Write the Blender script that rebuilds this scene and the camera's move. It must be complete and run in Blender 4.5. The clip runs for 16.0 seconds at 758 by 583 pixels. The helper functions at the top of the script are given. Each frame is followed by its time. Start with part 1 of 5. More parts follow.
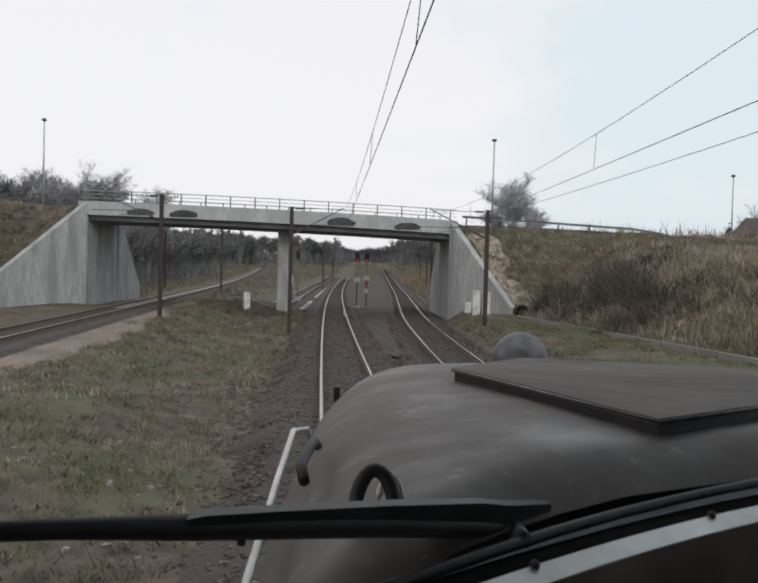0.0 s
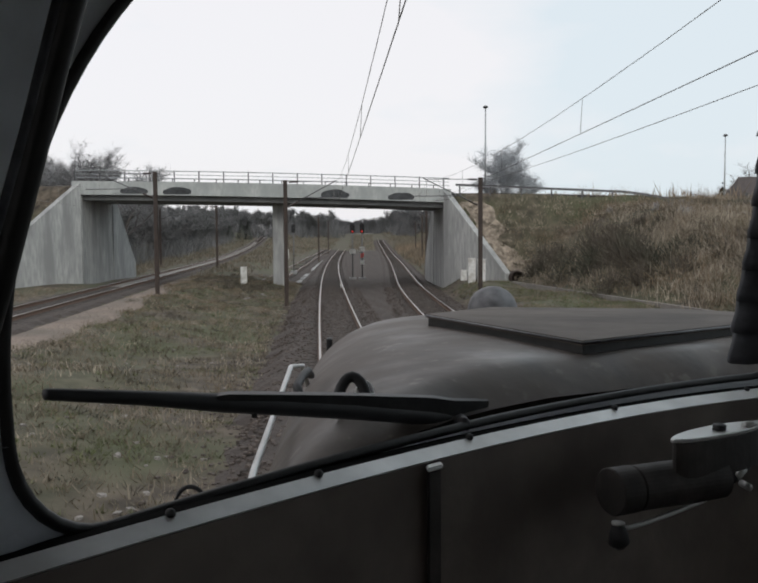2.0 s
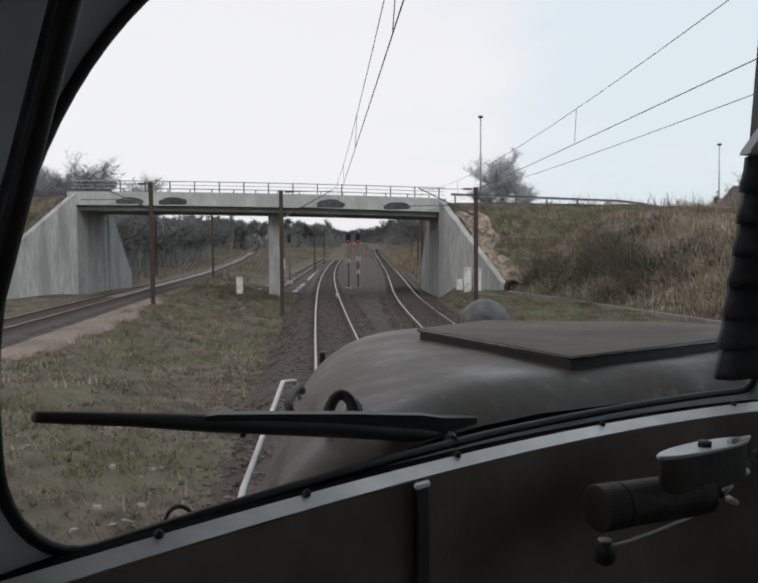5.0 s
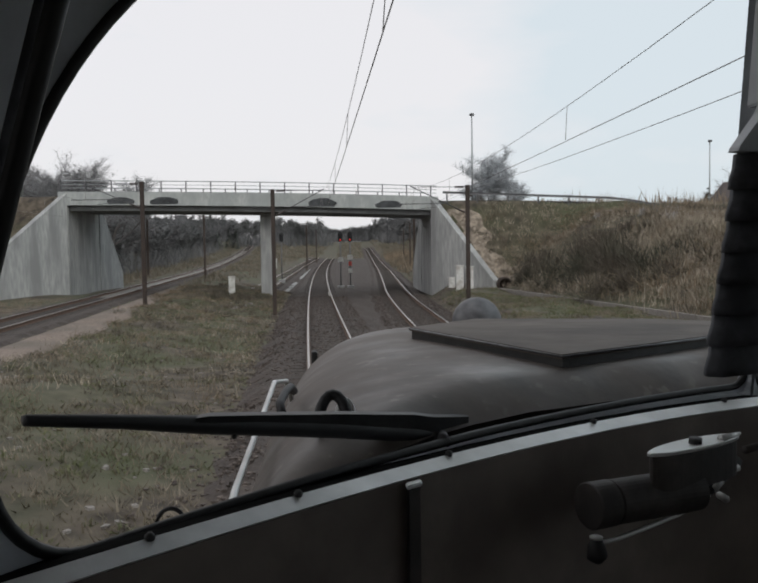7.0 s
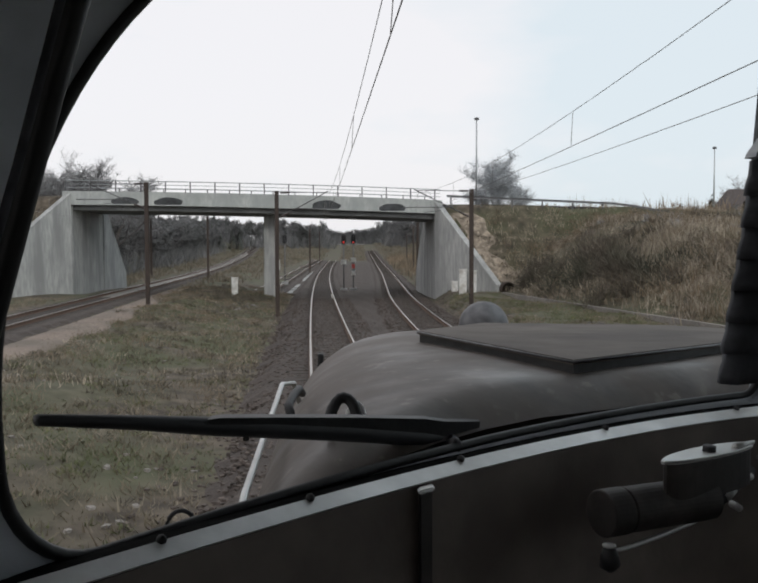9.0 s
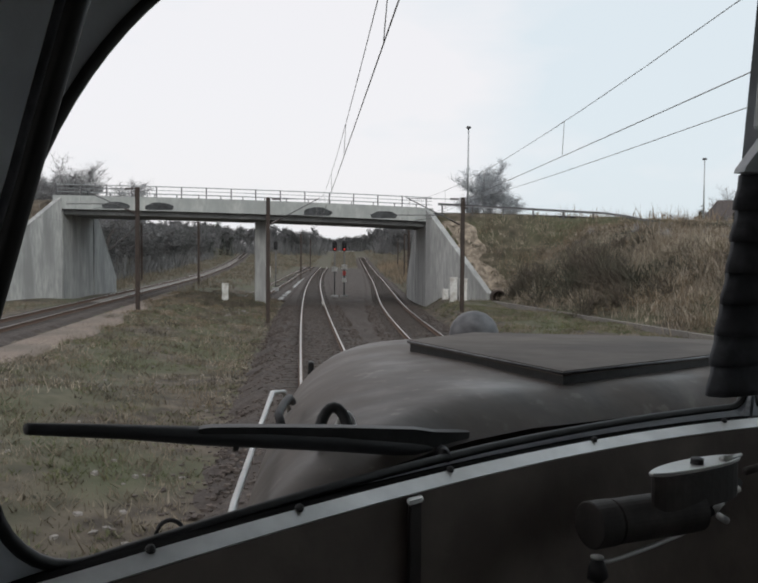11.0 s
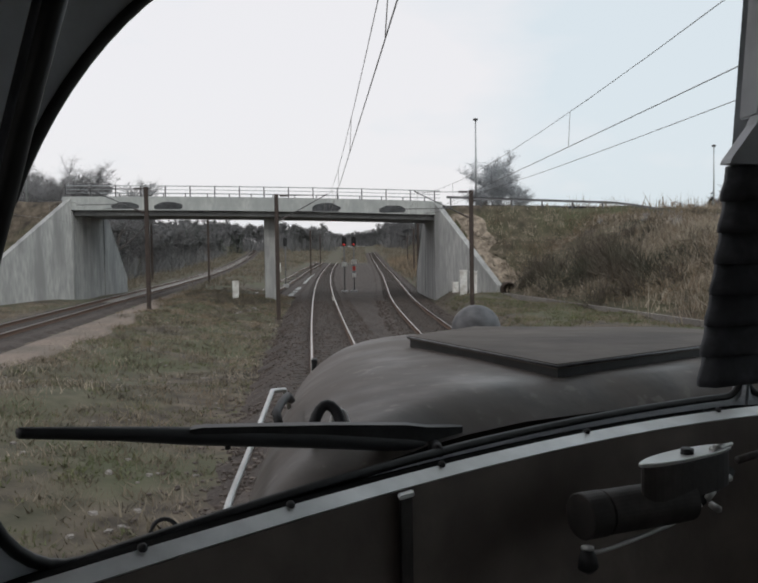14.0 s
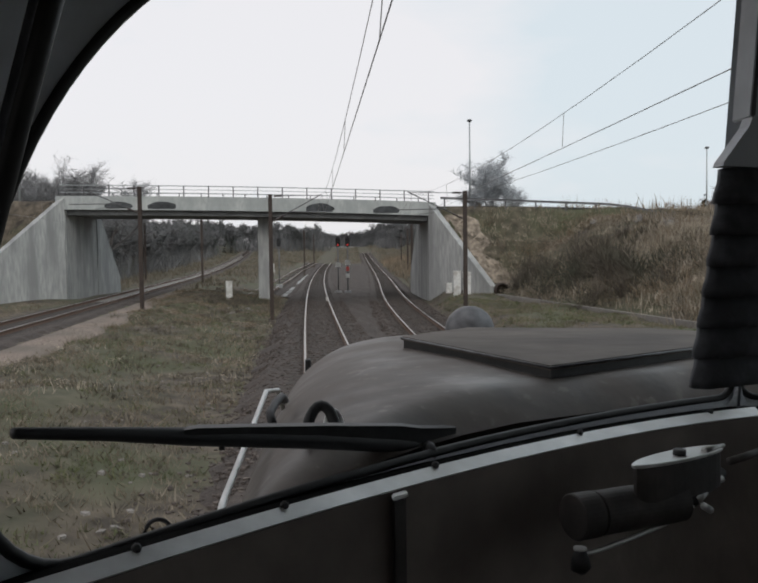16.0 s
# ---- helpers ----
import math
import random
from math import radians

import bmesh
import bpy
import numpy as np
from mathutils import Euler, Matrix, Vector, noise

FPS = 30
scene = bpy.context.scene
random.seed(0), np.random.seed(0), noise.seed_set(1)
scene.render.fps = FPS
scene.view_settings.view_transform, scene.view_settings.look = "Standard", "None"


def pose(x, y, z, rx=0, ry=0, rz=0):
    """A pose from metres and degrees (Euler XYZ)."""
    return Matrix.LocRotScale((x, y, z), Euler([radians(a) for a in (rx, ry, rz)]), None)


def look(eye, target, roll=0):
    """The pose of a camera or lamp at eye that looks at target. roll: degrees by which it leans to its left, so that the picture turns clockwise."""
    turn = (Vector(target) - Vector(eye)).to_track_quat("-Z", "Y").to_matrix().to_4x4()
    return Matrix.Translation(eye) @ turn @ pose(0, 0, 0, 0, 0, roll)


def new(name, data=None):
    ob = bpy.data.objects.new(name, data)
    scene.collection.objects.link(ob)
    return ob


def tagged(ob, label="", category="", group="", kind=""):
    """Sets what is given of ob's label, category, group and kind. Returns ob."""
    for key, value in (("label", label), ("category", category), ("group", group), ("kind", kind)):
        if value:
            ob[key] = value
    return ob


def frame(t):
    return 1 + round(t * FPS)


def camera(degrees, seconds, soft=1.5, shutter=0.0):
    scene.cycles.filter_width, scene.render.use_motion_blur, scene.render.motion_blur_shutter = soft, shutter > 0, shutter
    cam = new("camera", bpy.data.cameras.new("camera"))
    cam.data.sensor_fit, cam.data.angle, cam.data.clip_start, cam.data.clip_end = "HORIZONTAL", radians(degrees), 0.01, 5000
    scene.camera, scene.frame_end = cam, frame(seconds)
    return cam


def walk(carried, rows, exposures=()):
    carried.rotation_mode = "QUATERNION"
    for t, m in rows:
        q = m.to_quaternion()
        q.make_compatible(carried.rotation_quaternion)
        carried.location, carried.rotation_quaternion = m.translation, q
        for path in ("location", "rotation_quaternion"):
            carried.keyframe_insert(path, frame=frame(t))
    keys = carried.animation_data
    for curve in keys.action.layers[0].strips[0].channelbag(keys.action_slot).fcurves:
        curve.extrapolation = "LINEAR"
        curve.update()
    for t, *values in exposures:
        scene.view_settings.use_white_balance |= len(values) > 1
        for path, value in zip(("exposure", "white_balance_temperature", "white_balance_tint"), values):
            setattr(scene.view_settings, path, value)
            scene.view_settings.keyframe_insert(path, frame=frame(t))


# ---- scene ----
cam = camera(48.0, 16.0, soft=2.1, shutter=0.4)
PATH = [
    (0.0, (0.605, 28.332, 3.167), (0.658, 30.330, 3.115), 1.49),
    (0.5, (0.616, 28.221, 3.161), (0.673, 30.219, 3.077), 0.28),
    (1.0, (0.617, 28.076, 3.157), (0.667, 30.075, 3.092), 0.08),
    (1.5, (0.625, 28.031, 3.147), (0.670, 30.028, 3.040), -0.30),
    (2.0, (0.635, 28.011, 3.143), (0.696, 30.007, 3.023), -0.35),
    (2.5, (0.647, 28.010, 3.142), (0.711, 30.003, 2.989), -0.82),
    (3.0, (0.657, 28.000, 3.149), (0.722, 29.994, 3.001), -0.65),
    (3.5, (0.650, 28.004, 3.149), (0.714, 29.999, 3.016), -0.64),
    (4.0, (0.659, 27.999, 3.154), (0.712, 29.994, 3.036), -1.20),
    (4.5, (0.646, 27.998, 3.157), (0.713, 29.995, 3.059), -0.49),
    (7.0, (0.649, 27.998, 3.160), (0.737, 29.993, 3.058), -0.89),
    (7.5, (0.659, 27.995, 3.164), (0.740, 29.991, 3.060), -0.92),
    (8.0, (0.652, 27.991, 3.164), (0.738, 29.988, 3.079), -0.57),
    (8.5, (0.664, 27.988, 3.165), (0.738, 29.984, 3.066), -0.93),
    (9.0, (0.634, 28.009, 3.159), (0.716, 30.005, 3.064), -0.20),
    (11.5, (0.633, 28.001, 3.166), (0.738, 29.996, 3.089), 0.34),
    (12.0, (0.652, 27.991, 3.168), (0.738, 29.987, 3.081), -0.78),
    (12.5, (0.650, 27.989, 3.171), (0.737, 29.986, 3.101), -0.23),
    (13.0, (0.667, 27.983, 3.174), (0.741, 29.980, 3.089), -0.92),
    (13.5, (0.659, 27.987, 3.171), (0.746, 29.983, 3.090), -0.67),
    (14.0, (0.664, 27.985, 3.171), (0.743, 29.981, 3.080), -0.87),
    (14.5, (0.654, 27.987, 3.173), (0.745, 29.983, 3.090), -0.62),
    (15.0, (0.671, 27.981, 3.172), (0.755, 29.977, 3.071), -1.43),
    (15.5, (0.673, 27.975, 3.173), (0.756, 29.971, 3.082), -1.32),
    (16.0, (0.663, 27.982, 3.172), (0.757, 29.978, 3.082), -0.69),
]
walk(cam, [(t, look(eye, target, roll)) for t, eye, target, roll in PATH], ((0, 0), (4.6, 0), (7, -0.10), (8.2, 0), (9.5, 0), (12, -0.03), (15, -0.08), (16, -0.08)))

# ---- overcast daylight ----
SUN_UP, SUN_TURN = radians(38), radians(150)
world = bpy.data.worlds.new("overcast_sky")
scene.world = world
world.use_nodes = True
wn, wl = world.node_tree.nodes, world.node_tree.links
sky = wn.new("ShaderNodeTexSky")
sky.sky_type, sky.sun_disc = "NISHITA", False
sky.sun_elevation, sky.sun_rotation = SUN_UP, SUN_TURN
sky.air_density, sky.dust_density = 1.0, 4.0
coord = wn.new("ShaderNodeTexCoord")
stretch = wn.new("ShaderNodeMapping")
stretch.inputs["Location"].default_value = (0.9, 0.0, 0.3)
stretch.inputs["Scale"].default_value = (1.0, 1.0, 2.6)
cloud = wn.new("ShaderNodeTexNoise")
cloud.inputs["Scale"].default_value, cloud.inputs["Detail"].default_value = 2.3, 5
ramp = wn.new("ShaderNodeValToRGB")
ramp.color_ramp.elements[0].position, ramp.color_ramp.elements[0].color = 0.34, (8.1, 8.95, 9.5, 1)
ramp.color_ramp.elements[1].position, ramp.color_ramp.elements[1].color = 0.52, (9.8, 9.68, 9.9, 1)
veil = wn.new("ShaderNodeMix")
veil.data_type, veil.inputs["Factor"].default_value = "RGBA", 0.88
wl.new(coord.outputs["Generated"], stretch.inputs["Vector"])
wl.new(stretch.outputs["Vector"], cloud.inputs["Vector"])
part_xyz = wn.new("ShaderNodeSeparateXYZ")
lighter = wn.new("ShaderNodeMath")
lighter.operation, lighter.inputs[1].default_value = "MULTIPLY_ADD", -0.55
wl.new(coord.outputs["Generated"], part_xyz.inputs["Vector"])
wl.new(part_xyz.outputs["X"], lighter.inputs[0])
wl.new(cloud.outputs["Fac"], lighter.inputs[2])
wl.new(lighter.outputs["Value"], ramp.inputs["Fac"])
wl.new(sky.outputs["Color"], veil.inputs["A"])
wl.new(ramp.outputs["Color"], veil.inputs["B"])
wl.new(veil.outputs["Result"], wn["Background"].inputs["Color"])
wn["Background"].inputs["Strength"].default_value = 0.1
sun = new("sun", bpy.data.lights.new("sun", "SUN"))
sun.data.energy, sun.data.angle, sun.data.color = 0.6, radians(25), (1.0, 0.97, 0.93)
sun.matrix_world = look((60 * math.sin(SUN_TURN), -60 * math.cos(SUN_TURN) * -1, 50), (0, 40, 0))

# ---- materials ----


def material(name, base, second, rough=0.8, metal=0.0, grain=8.0, patch=0.8, mix=0.5, bump=0.15, third=None, stretch_z=1.0, vary=0.0, shine=0.0, flecks=None):
    """A surface with fine grain and larger stains, in world metres."""
    m = bpy.data.materials.new(name)
    m.use_nodes = True
    n, l = m.node_tree.nodes, m.node_tree.links
    b = n["Principled BSDF"]
    b.inputs["Roughness"].default_value, b.inputs["Metallic"].default_value = rough, metal
    geo = n.new("ShaderNodeNewGeometry")
    place = n.new("ShaderNodeMapping")
    place.inputs["Scale"].default_value = (1, 1, stretch_z)
    l.new(geo.outputs["Position"], place.inputs["Vector"])
    fine, wide = n.new("ShaderNodeTexNoise"), n.new("ShaderNodeTexNoise")
    fine.inputs["Scale"].default_value, fine.inputs["Detail"].default_value = grain, 6
    wide.inputs["Scale"].default_value, wide.inputs["Detail"].default_value = patch, 4
    for tex in (fine, wide):
        l.new(place.outputs["Vector"], tex.inputs["Vector"])
    r1 = n.new("ShaderNodeValToRGB")
    r1.color_ramp.elements[0].position, r1.color_ramp.elements[0].color = 0.5 - 0.5 * mix * 0.6, (*base, 1)
    r1.color_ramp.elements[1].position, r1.color_ramp.elements[1].color = 0.5 + 0.5 * mix * 0.6, (*second, 1)
    l.new(fine.outputs["Fac"], r1.inputs["Fac"])
    out = r1.outputs["Color"]
    if third:
        r2 = n.new("ShaderNodeValToRGB")
        r2.color_ramp.elements[0].position, r2.color_ramp.elements[0].color = 0.42, (0, 0, 0, 1)
        r2.color_ramp.elements[1].position, r2.color_ramp.elements[1].color = 0.66, (1, 1, 1, 1)
        l.new(wide.outputs["Fac"], r2.inputs["Fac"])
        mx = n.new("ShaderNodeMix")
        mx.data_type = "RGBA"
        l.new(r2.outputs["Color"], mx.inputs["Factor"])
        l.new(out, mx.inputs["A"])
        mx.inputs["B"].default_value = (*third, 1)
        out = mx.outputs["Result"]
    if flecks:
        chip = n.new("ShaderNodeTexNoise")
        chip.inputs["Scale"].default_value, chip.inputs["Detail"].default_value = 26.0, 3
        l.new(geo.outputs["Position"], chip.inputs["Vector"])
        r3 = n.new("ShaderNodeValToRGB")
        r3.color_ramp.elements[0].position, r3.color_ramp.elements[0].color = 0.635, (0, 0, 0, 1)
        r3.color_ramp.elements[1].position, r3.color_ramp.elements[1].color = 0.70, (1, 1, 1, 1)
        l.new(chip.outputs["Fac"], r3.inputs["Fac"])
        mx3 = n.new("ShaderNodeMix")
        mx3.data_type = "RGBA"
        l.new(r3.outputs["Color"], mx3.inputs["Factor"])
        l.new(out, mx3.inputs["A"])
        mx3.inputs["B"].default_value = (*flecks, 1)
        out = mx3.outputs["Result"]
    if vary:
        info, geo2 = n.new("ShaderNodeObjectInfo"), n.new("ShaderNodeNewGeometry")
        both = n.new("ShaderNodeMath")
        both.operation = "ADD"
        l.new(info.outputs["Random"], both.inputs[0])
        l.new(geo2.outputs["Random Per Island"], both.inputs[1])
        span = n.new("ShaderNodeMapRange")
        span.inputs["From Max"].default_value = 2.0
        span.inputs["To Min"].default_value, span.inputs["To Max"].default_value = 1 - vary, 1 + vary
        l.new(both.outputs[0], span.inputs["Value"])
        hsv = n.new("ShaderNodeHueSaturation")
        l.new(span.outputs["Result"], hsv.inputs["Value"])
        l.new(out, hsv.inputs["Color"])
        out = hsv.outputs["Color"]
    l.new(out, b.inputs["Base Color"])
    if shine:
        polish = n.new("ShaderNodeMapRange")
        polish.inputs["From Min"].default_value, polish.inputs["From Max"].default_value = 0.35, 0.65
        polish.inputs["To Min"].default_value, polish.inputs["To Max"].default_value = rough - shine, rough + shine
        l.new(wide.outputs["Fac"], polish.inputs["Value"])
        l.new(polish.outputs["Result"], b.inputs["Roughness"])
    if bump:
        bp = n.new("ShaderNodeBump")
        bp.inputs["Strength"].default_value, bp.inputs["Distance"].default_value = bump, 0.05
        l.new(fine.outputs["Fac"], bp.inputs["Height"])
        l.new(bp.outputs["Normal"], b.inputs["Normal"])
    return m


def glowing(name, colour, strength):
    m = bpy.data.materials.new(name)
    m.use_nodes = True
    b = m.node_tree.nodes["Principled BSDF"]
    b.inputs["Base Color"].default_value = (*colour, 1)
    b.inputs["Emission Color"].default_value = (*colour, 1)
    b.inputs["Emission Strength"].default_value = strength
    return m


M_GROUND = material("weedy_soil", (0.030, 0.024, 0.018), (0.145, 0.118, 0.087), 0.95, grain=1.9, patch=0.22, mix=0.65, bump=0.8, third=(0.080, 0.086, 0.045))
M_BALLAST = material("ballast", (0.034, 0.027, 0.024), (0.105, 0.084, 0.072), 0.95, grain=13, patch=0.5, mix=0.8, bump=0.9, third=(0.052, 0.042, 0.037))
M_CHIP = material("ballast_stone", (0.040, 0.032, 0.028), (0.120, 0.098, 0.085), 0.95, grain=6, patch=0.7, bump=0.1, vary=0.5)
M_SLEEPER = material("sleeper", (0.042, 0.035, 0.031), (0.078, 0.066, 0.058), 0.9, grain=14, patch=2, bump=0.3, vary=0.25)
M_RAILTOP = material("rail_head", (0.46, 0.44, 0.42), (0.58, 0.56, 0.54), 0.28, 0.9, grain=9, bump=0.02)
M_RAIL = material("rail_rust", (0.075, 0.045, 0.032), (0.140, 0.085, 0.058), 0.85, grain=20, bump=0.2)
M_CONCRETE = material("concrete", (0.33, 0.335, 0.33), (0.48, 0.485, 0.47), 0.85, grain=6, patch=0.9, bump=0.12, third=(0.265, 0.27, 0.265), stretch_z=0.2)
M_FASCIA = material("deck_concrete", (0.38, 0.40, 0.39), (0.50, 0.52, 0.50), 0.8, grain=5, patch=0.6, bump=0.08, third=(0.33, 0.35, 0.345), stretch_z=0.4)
# Concrete darkened in its colour: the shade under the deck's overhang.
M_GIRDER = material("shaded_girder_concrete", (0.15, 0.155, 0.155), (0.22, 0.225, 0.225), 0.85, grain=6, patch=0.6, bump=0.1, third=(0.115, 0.12, 0.12))
M_RUST = material("mast_rust", (0.036, 0.028, 0.024), (0.074, 0.053, 0.043), 0.85, grain=9, patch=1.3, bump=0.2, third=(0.050, 0.038, 0.033), stretch_z=0.4)
M_STEEL = material("dull_steel", (0.10, 0.10, 0.105), (0.18, 0.18, 0.185), 0.55, 0.6, grain=20, bump=0.05)
M_INSUL = material("insulator", (0.030, 0.022, 0.020), (0.060, 0.042, 0.036), 0.35, grain=30, bump=0.05)
M_WIRE = material("copper_wire", (0.15, 0.145, 0.14), (0.22, 0.21, 0.205), 0.6, 0.2, grain=30, bump=0)
M_GALV = material("galvanised", (0.33, 0.35, 0.36), (0.46, 0.48, 0.49), 0.5, 0.5, grain=12, bump=0.03)
M_HUT = material("hut_boards", (0.026, 0.026, 0.031), (0.050, 0.050, 0.056), 0.8, grain=10, patch=1.5, bump=0.15, stretch_z=0.15)
M_HUTROOF = material("hut_roof", (0.085, 0.068, 0.056), (0.135, 0.108, 0.090), 0.9, grain=14, patch=2, bump=0.2)
M_WHITE = material("weathered_white", (0.60, 0.60, 0.58), (0.76, 0.76, 0.73), 0.6, grain=8, patch=3, bump=0.05, third=(0.48, 0.46, 0.42))
M_RED = material("red_paint", (0.45, 0.05, 0.04), (0.55, 0.09, 0.07), 0.55, grain=9, bump=0.03)
M_BLACK = material("black_paint", (0.012, 0.012, 0.013), (0.024, 0.024, 0.026), 0.6, grain=12, bump=0.05)
M_SPRAY = material("spray_paint", (0.018, 0.020, 0.022), (0.080, 0.086, 0.090), 0.7, grain=2.2, patch=3, mix=0.9, bump=0.03)
M_ASPHALT = material("asphalt", (0.042, 0.042, 0.044), (0.065, 0.065, 0.067), 0.9, grain=30, patch=0.8, bump=0.3)
M_SOIL = material("bare_soil", (0.20, 0.165, 0.128), (0.40, 0.335, 0.262), 0.95, grain=4.5, patch=2.0, mix=0.6, bump=0.8, third=(0.125, 0.102, 0.080))
M_DRYGRASS = material("dry_grass", (0.170, 0.140, 0.104), (0.34, 0.29, 0.22), 0.9, grain=1.1, patch=0.35, mix=0.8, bump=0, third=(0.120, 0.106, 0.070), vary=0.5)
M_BRUSH = material("brushwood", (0.160, 0.120, 0.084), (0.36, 0.280, 0.190), 0.95, grain=0.7, patch=0.25, mix=0.8, bump=0, third=(0.095, 0.082, 0.064), vary=0.55)
M_STRAW = material("bleached_reed", (0.28, 0.240, 0.185), (0.47, 0.41, 0.325), 0.95, grain=0.8, patch=0.3, mix=0.8, bump=0, vary=0.35)
M_SHRUB = material("dark_shrub", (0.066, 0.056, 0.044), (0.150, 0.126, 0.098), 0.95, grain=0.8, patch=0.3, mix=0.8, bump=0, third=(0.056, 0.058, 0.040), vary=0.5)
M_STONE = material("pale_stone", (0.15, 0.138, 0.124), (0.27, 0.25, 0.23), 0.9, grain=20, patch=3, bump=0.2, vary=0.3)
M_BARK = material("bark", (0.055, 0.050, 0.048), (0.105, 0.095, 0.088), 0.95, grain=9, patch=1, bump=0.3, vary=0.3)
M_TWIG = material("twigs", (0.20, 0.20, 0.205), (0.30, 0.30, 0.305), 0.95, grain=1, patch=0.2, bump=0, vary=0.3)
# Far woods: aerial haze is mixed into this greyed, bluish branch colour.
M_FARWOOD = material("hazed_branches", (0.124, 0.125, 0.128), (0.205, 0.203, 0.205), 0.95, grain=0.6, patch=0.08, bump=0, third=(0.104, 0.108, 0.106), vary=0.25)
# Haze and sky bloom painted in: twigs paled to a bluish grey.
M_HAZETWIG = material("haze_paled_twigs", (0.36, 0.38, 0.40), (0.48, 0.50, 0.52), 0.95, grain=1, patch=0.3, bump=0, vary=0.2)
M_NEEDLE = material("conifer", (0.022, 0.032, 0.024), (0.050, 0.062, 0.044), 0.95, grain=1, patch=0.2, bump=0, vary=0.4)
M_NEEDLE_GRASS = material("winter_grass", (0.085, 0.100, 0.045), (0.165, 0.170, 0.085), 0.9, grain=1.2, patch=0.4, bump=0, vary=0.35)
M_TILE = material("roof_tiles", (0.060, 0.050, 0.048), (0.105, 0.088, 0.082), 0.85, grain=5, patch=1, bump=0.3)
M_RENDER = material("house_wall", (0.38, 0.36, 0.33), (0.50, 0.48, 0.44), 0.85, grain=6, patch=0.8, bump=0.1)
M_PANE = material("dark_glass", (0.02, 0.022, 0.025), (0.03, 0.032, 0.036), 0.08, grain=1, bump=0)
M_NOSE = material("sooty_paint", (0.040, 0.034, 0.029), (0.140, 0.119, 0.104), 0.58, grain=13.0, patch=3.2, mix=1.0, bump=0.05, third=(0.130, 0.109, 0.095), shine=0.20, flecks=(0.155, 0.135, 0.118))
M_HATCH = material("worn_hatch", (0.080, 0.066, 0.055), (0.150, 0.126, 0.106), 0.8, grain=9, patch=3, mix=1.0, bump=0.12, third=(0.062, 0.051, 0.042))
M_CASING = material("worn_casing", (0.034, 0.029, 0.026), (0.070, 0.061, 0.056), 0.65, grain=25, patch=6, bump=0.06, third=(0.025, 0.023, 0.022))
M_CAB = material("cab_lining", (0.150, 0.128, 0.112), (0.220, 0.190, 0.166), 0.75, grain=9, patch=3, bump=0.10, third=(0.118, 0.100, 0.088))
M_RUBBER = material("rubber", (0.010, 0.010, 0.010), (0.020, 0.020, 0.020), 0.5, grain=30, bump=0.04)
M_SILL = material("sill_metal", (0.60, 0.61, 0.60), (0.76, 0.77, 0.76), 0.42, 0.42, grain=18, patch=4, bump=0.04, third=(0.50, 0.50, 0.48))
M_FELT = material("matt_black", (0.010, 0.010, 0.010), (0.018, 0.018, 0.018), 0.95, grain=30, bump=0.1)
M_FELT.node_tree.nodes["Principled BSDF"].inputs["Specular IOR Level"].default_value = 0.0
M_REVEAL = material("grey_reveal_paint", (0.50, 0.53, 0.565), (0.60, 0.635, 0.67), 0.5, grain=14, patch=5, bump=0.05, third=(0.42, 0.45, 0.48))
M_BLIND = material("blind_cloth", (0.050, 0.053, 0.060), (0.085, 0.090, 0.100), 0.85, grain=40, patch=9, bump=0.12, third=(0.036, 0.038, 0.044))
M_GRAVEL = material("pale_gravel", (0.165, 0.130, 0.106), (0.285, 0.228, 0.188), 0.95, grain=9, patch=0.4, mix=0.7, bump=0.6, third=(0.13, 0.11, 0.09))
M_FOOTING = material("soiled_concrete", (0.10, 0.085, 0.07), (0.19, 0.165, 0.14), 0.95, grain=10, patch=2, bump=0.3, third=(0.075, 0.062, 0.05))
M_RED_LAMP = glowing("red_lamp", (0.85, 0.06, 0.05), 0.4)

# ---- mesh helpers ----


def raw(name, verts, faces, mat, parent=None, label="", smooth=False):
    me = bpy.data.meshes.new(name)
    me.from_pydata([tuple(map(float, v)) for v in verts], [], [tuple(map(int, f)) for f in faces])
    mats = mat if isinstance(mat, (list, tuple)) else [mat]
    for m in mats:
        me.materials.append(m)
    if smooth:
        me.shade_smooth()
    ob = new(name, me)
    ob.parent = parent
    if label:
        ob["label"] = label
    return ob


def part(name, bm, mat, parent=None, label="", smooth=False):
    me = bpy.data.meshes.new(name)
    bmesh.ops.recalc_face_normals(bm, faces=bm.faces)
    bm.to_mesh(me)
    bm.free()
    me.materials.append(mat)
    if smooth:
        me.shade_smooth()
    ob = new(name, me)
    ob.parent = parent
    if label:
        ob["label"] = label
    return ob


def empty(name, at=(0, 0, 0), turn=0, **tags):
    ob = new(name)
    ob.matrix_world = pose(*at, 0, 0, turn)
    return tagged(ob, **tags)


def box(bm, x0, x1, y0, y1, z0, z1, bevel=0.0):
    vs = [bm.verts.new((x, y, z)) for x in (x0, x1) for y in (y0, y1) for z in (z0, z1)]
    fs = [bm.faces.new([vs[i] for i in q]) for q in ((0, 1, 3, 2), (4, 6, 7, 5), (0, 4, 5, 1), (2, 3, 7, 6), (0, 2, 6, 4), (1, 5, 7, 3))]
    if bevel:
        es = {e for f in fs for e in f.edges}
        bmesh.ops.bevel(bm, geom=list(es), offset=bevel, segments=2, affect="EDGES", profile=0.5)
    return bm


def boxed(name, dims, mat, parent=None, label="", bevel=0.0):
    return part(name, box(bmesh.new(), *dims, bevel), mat, parent, label)


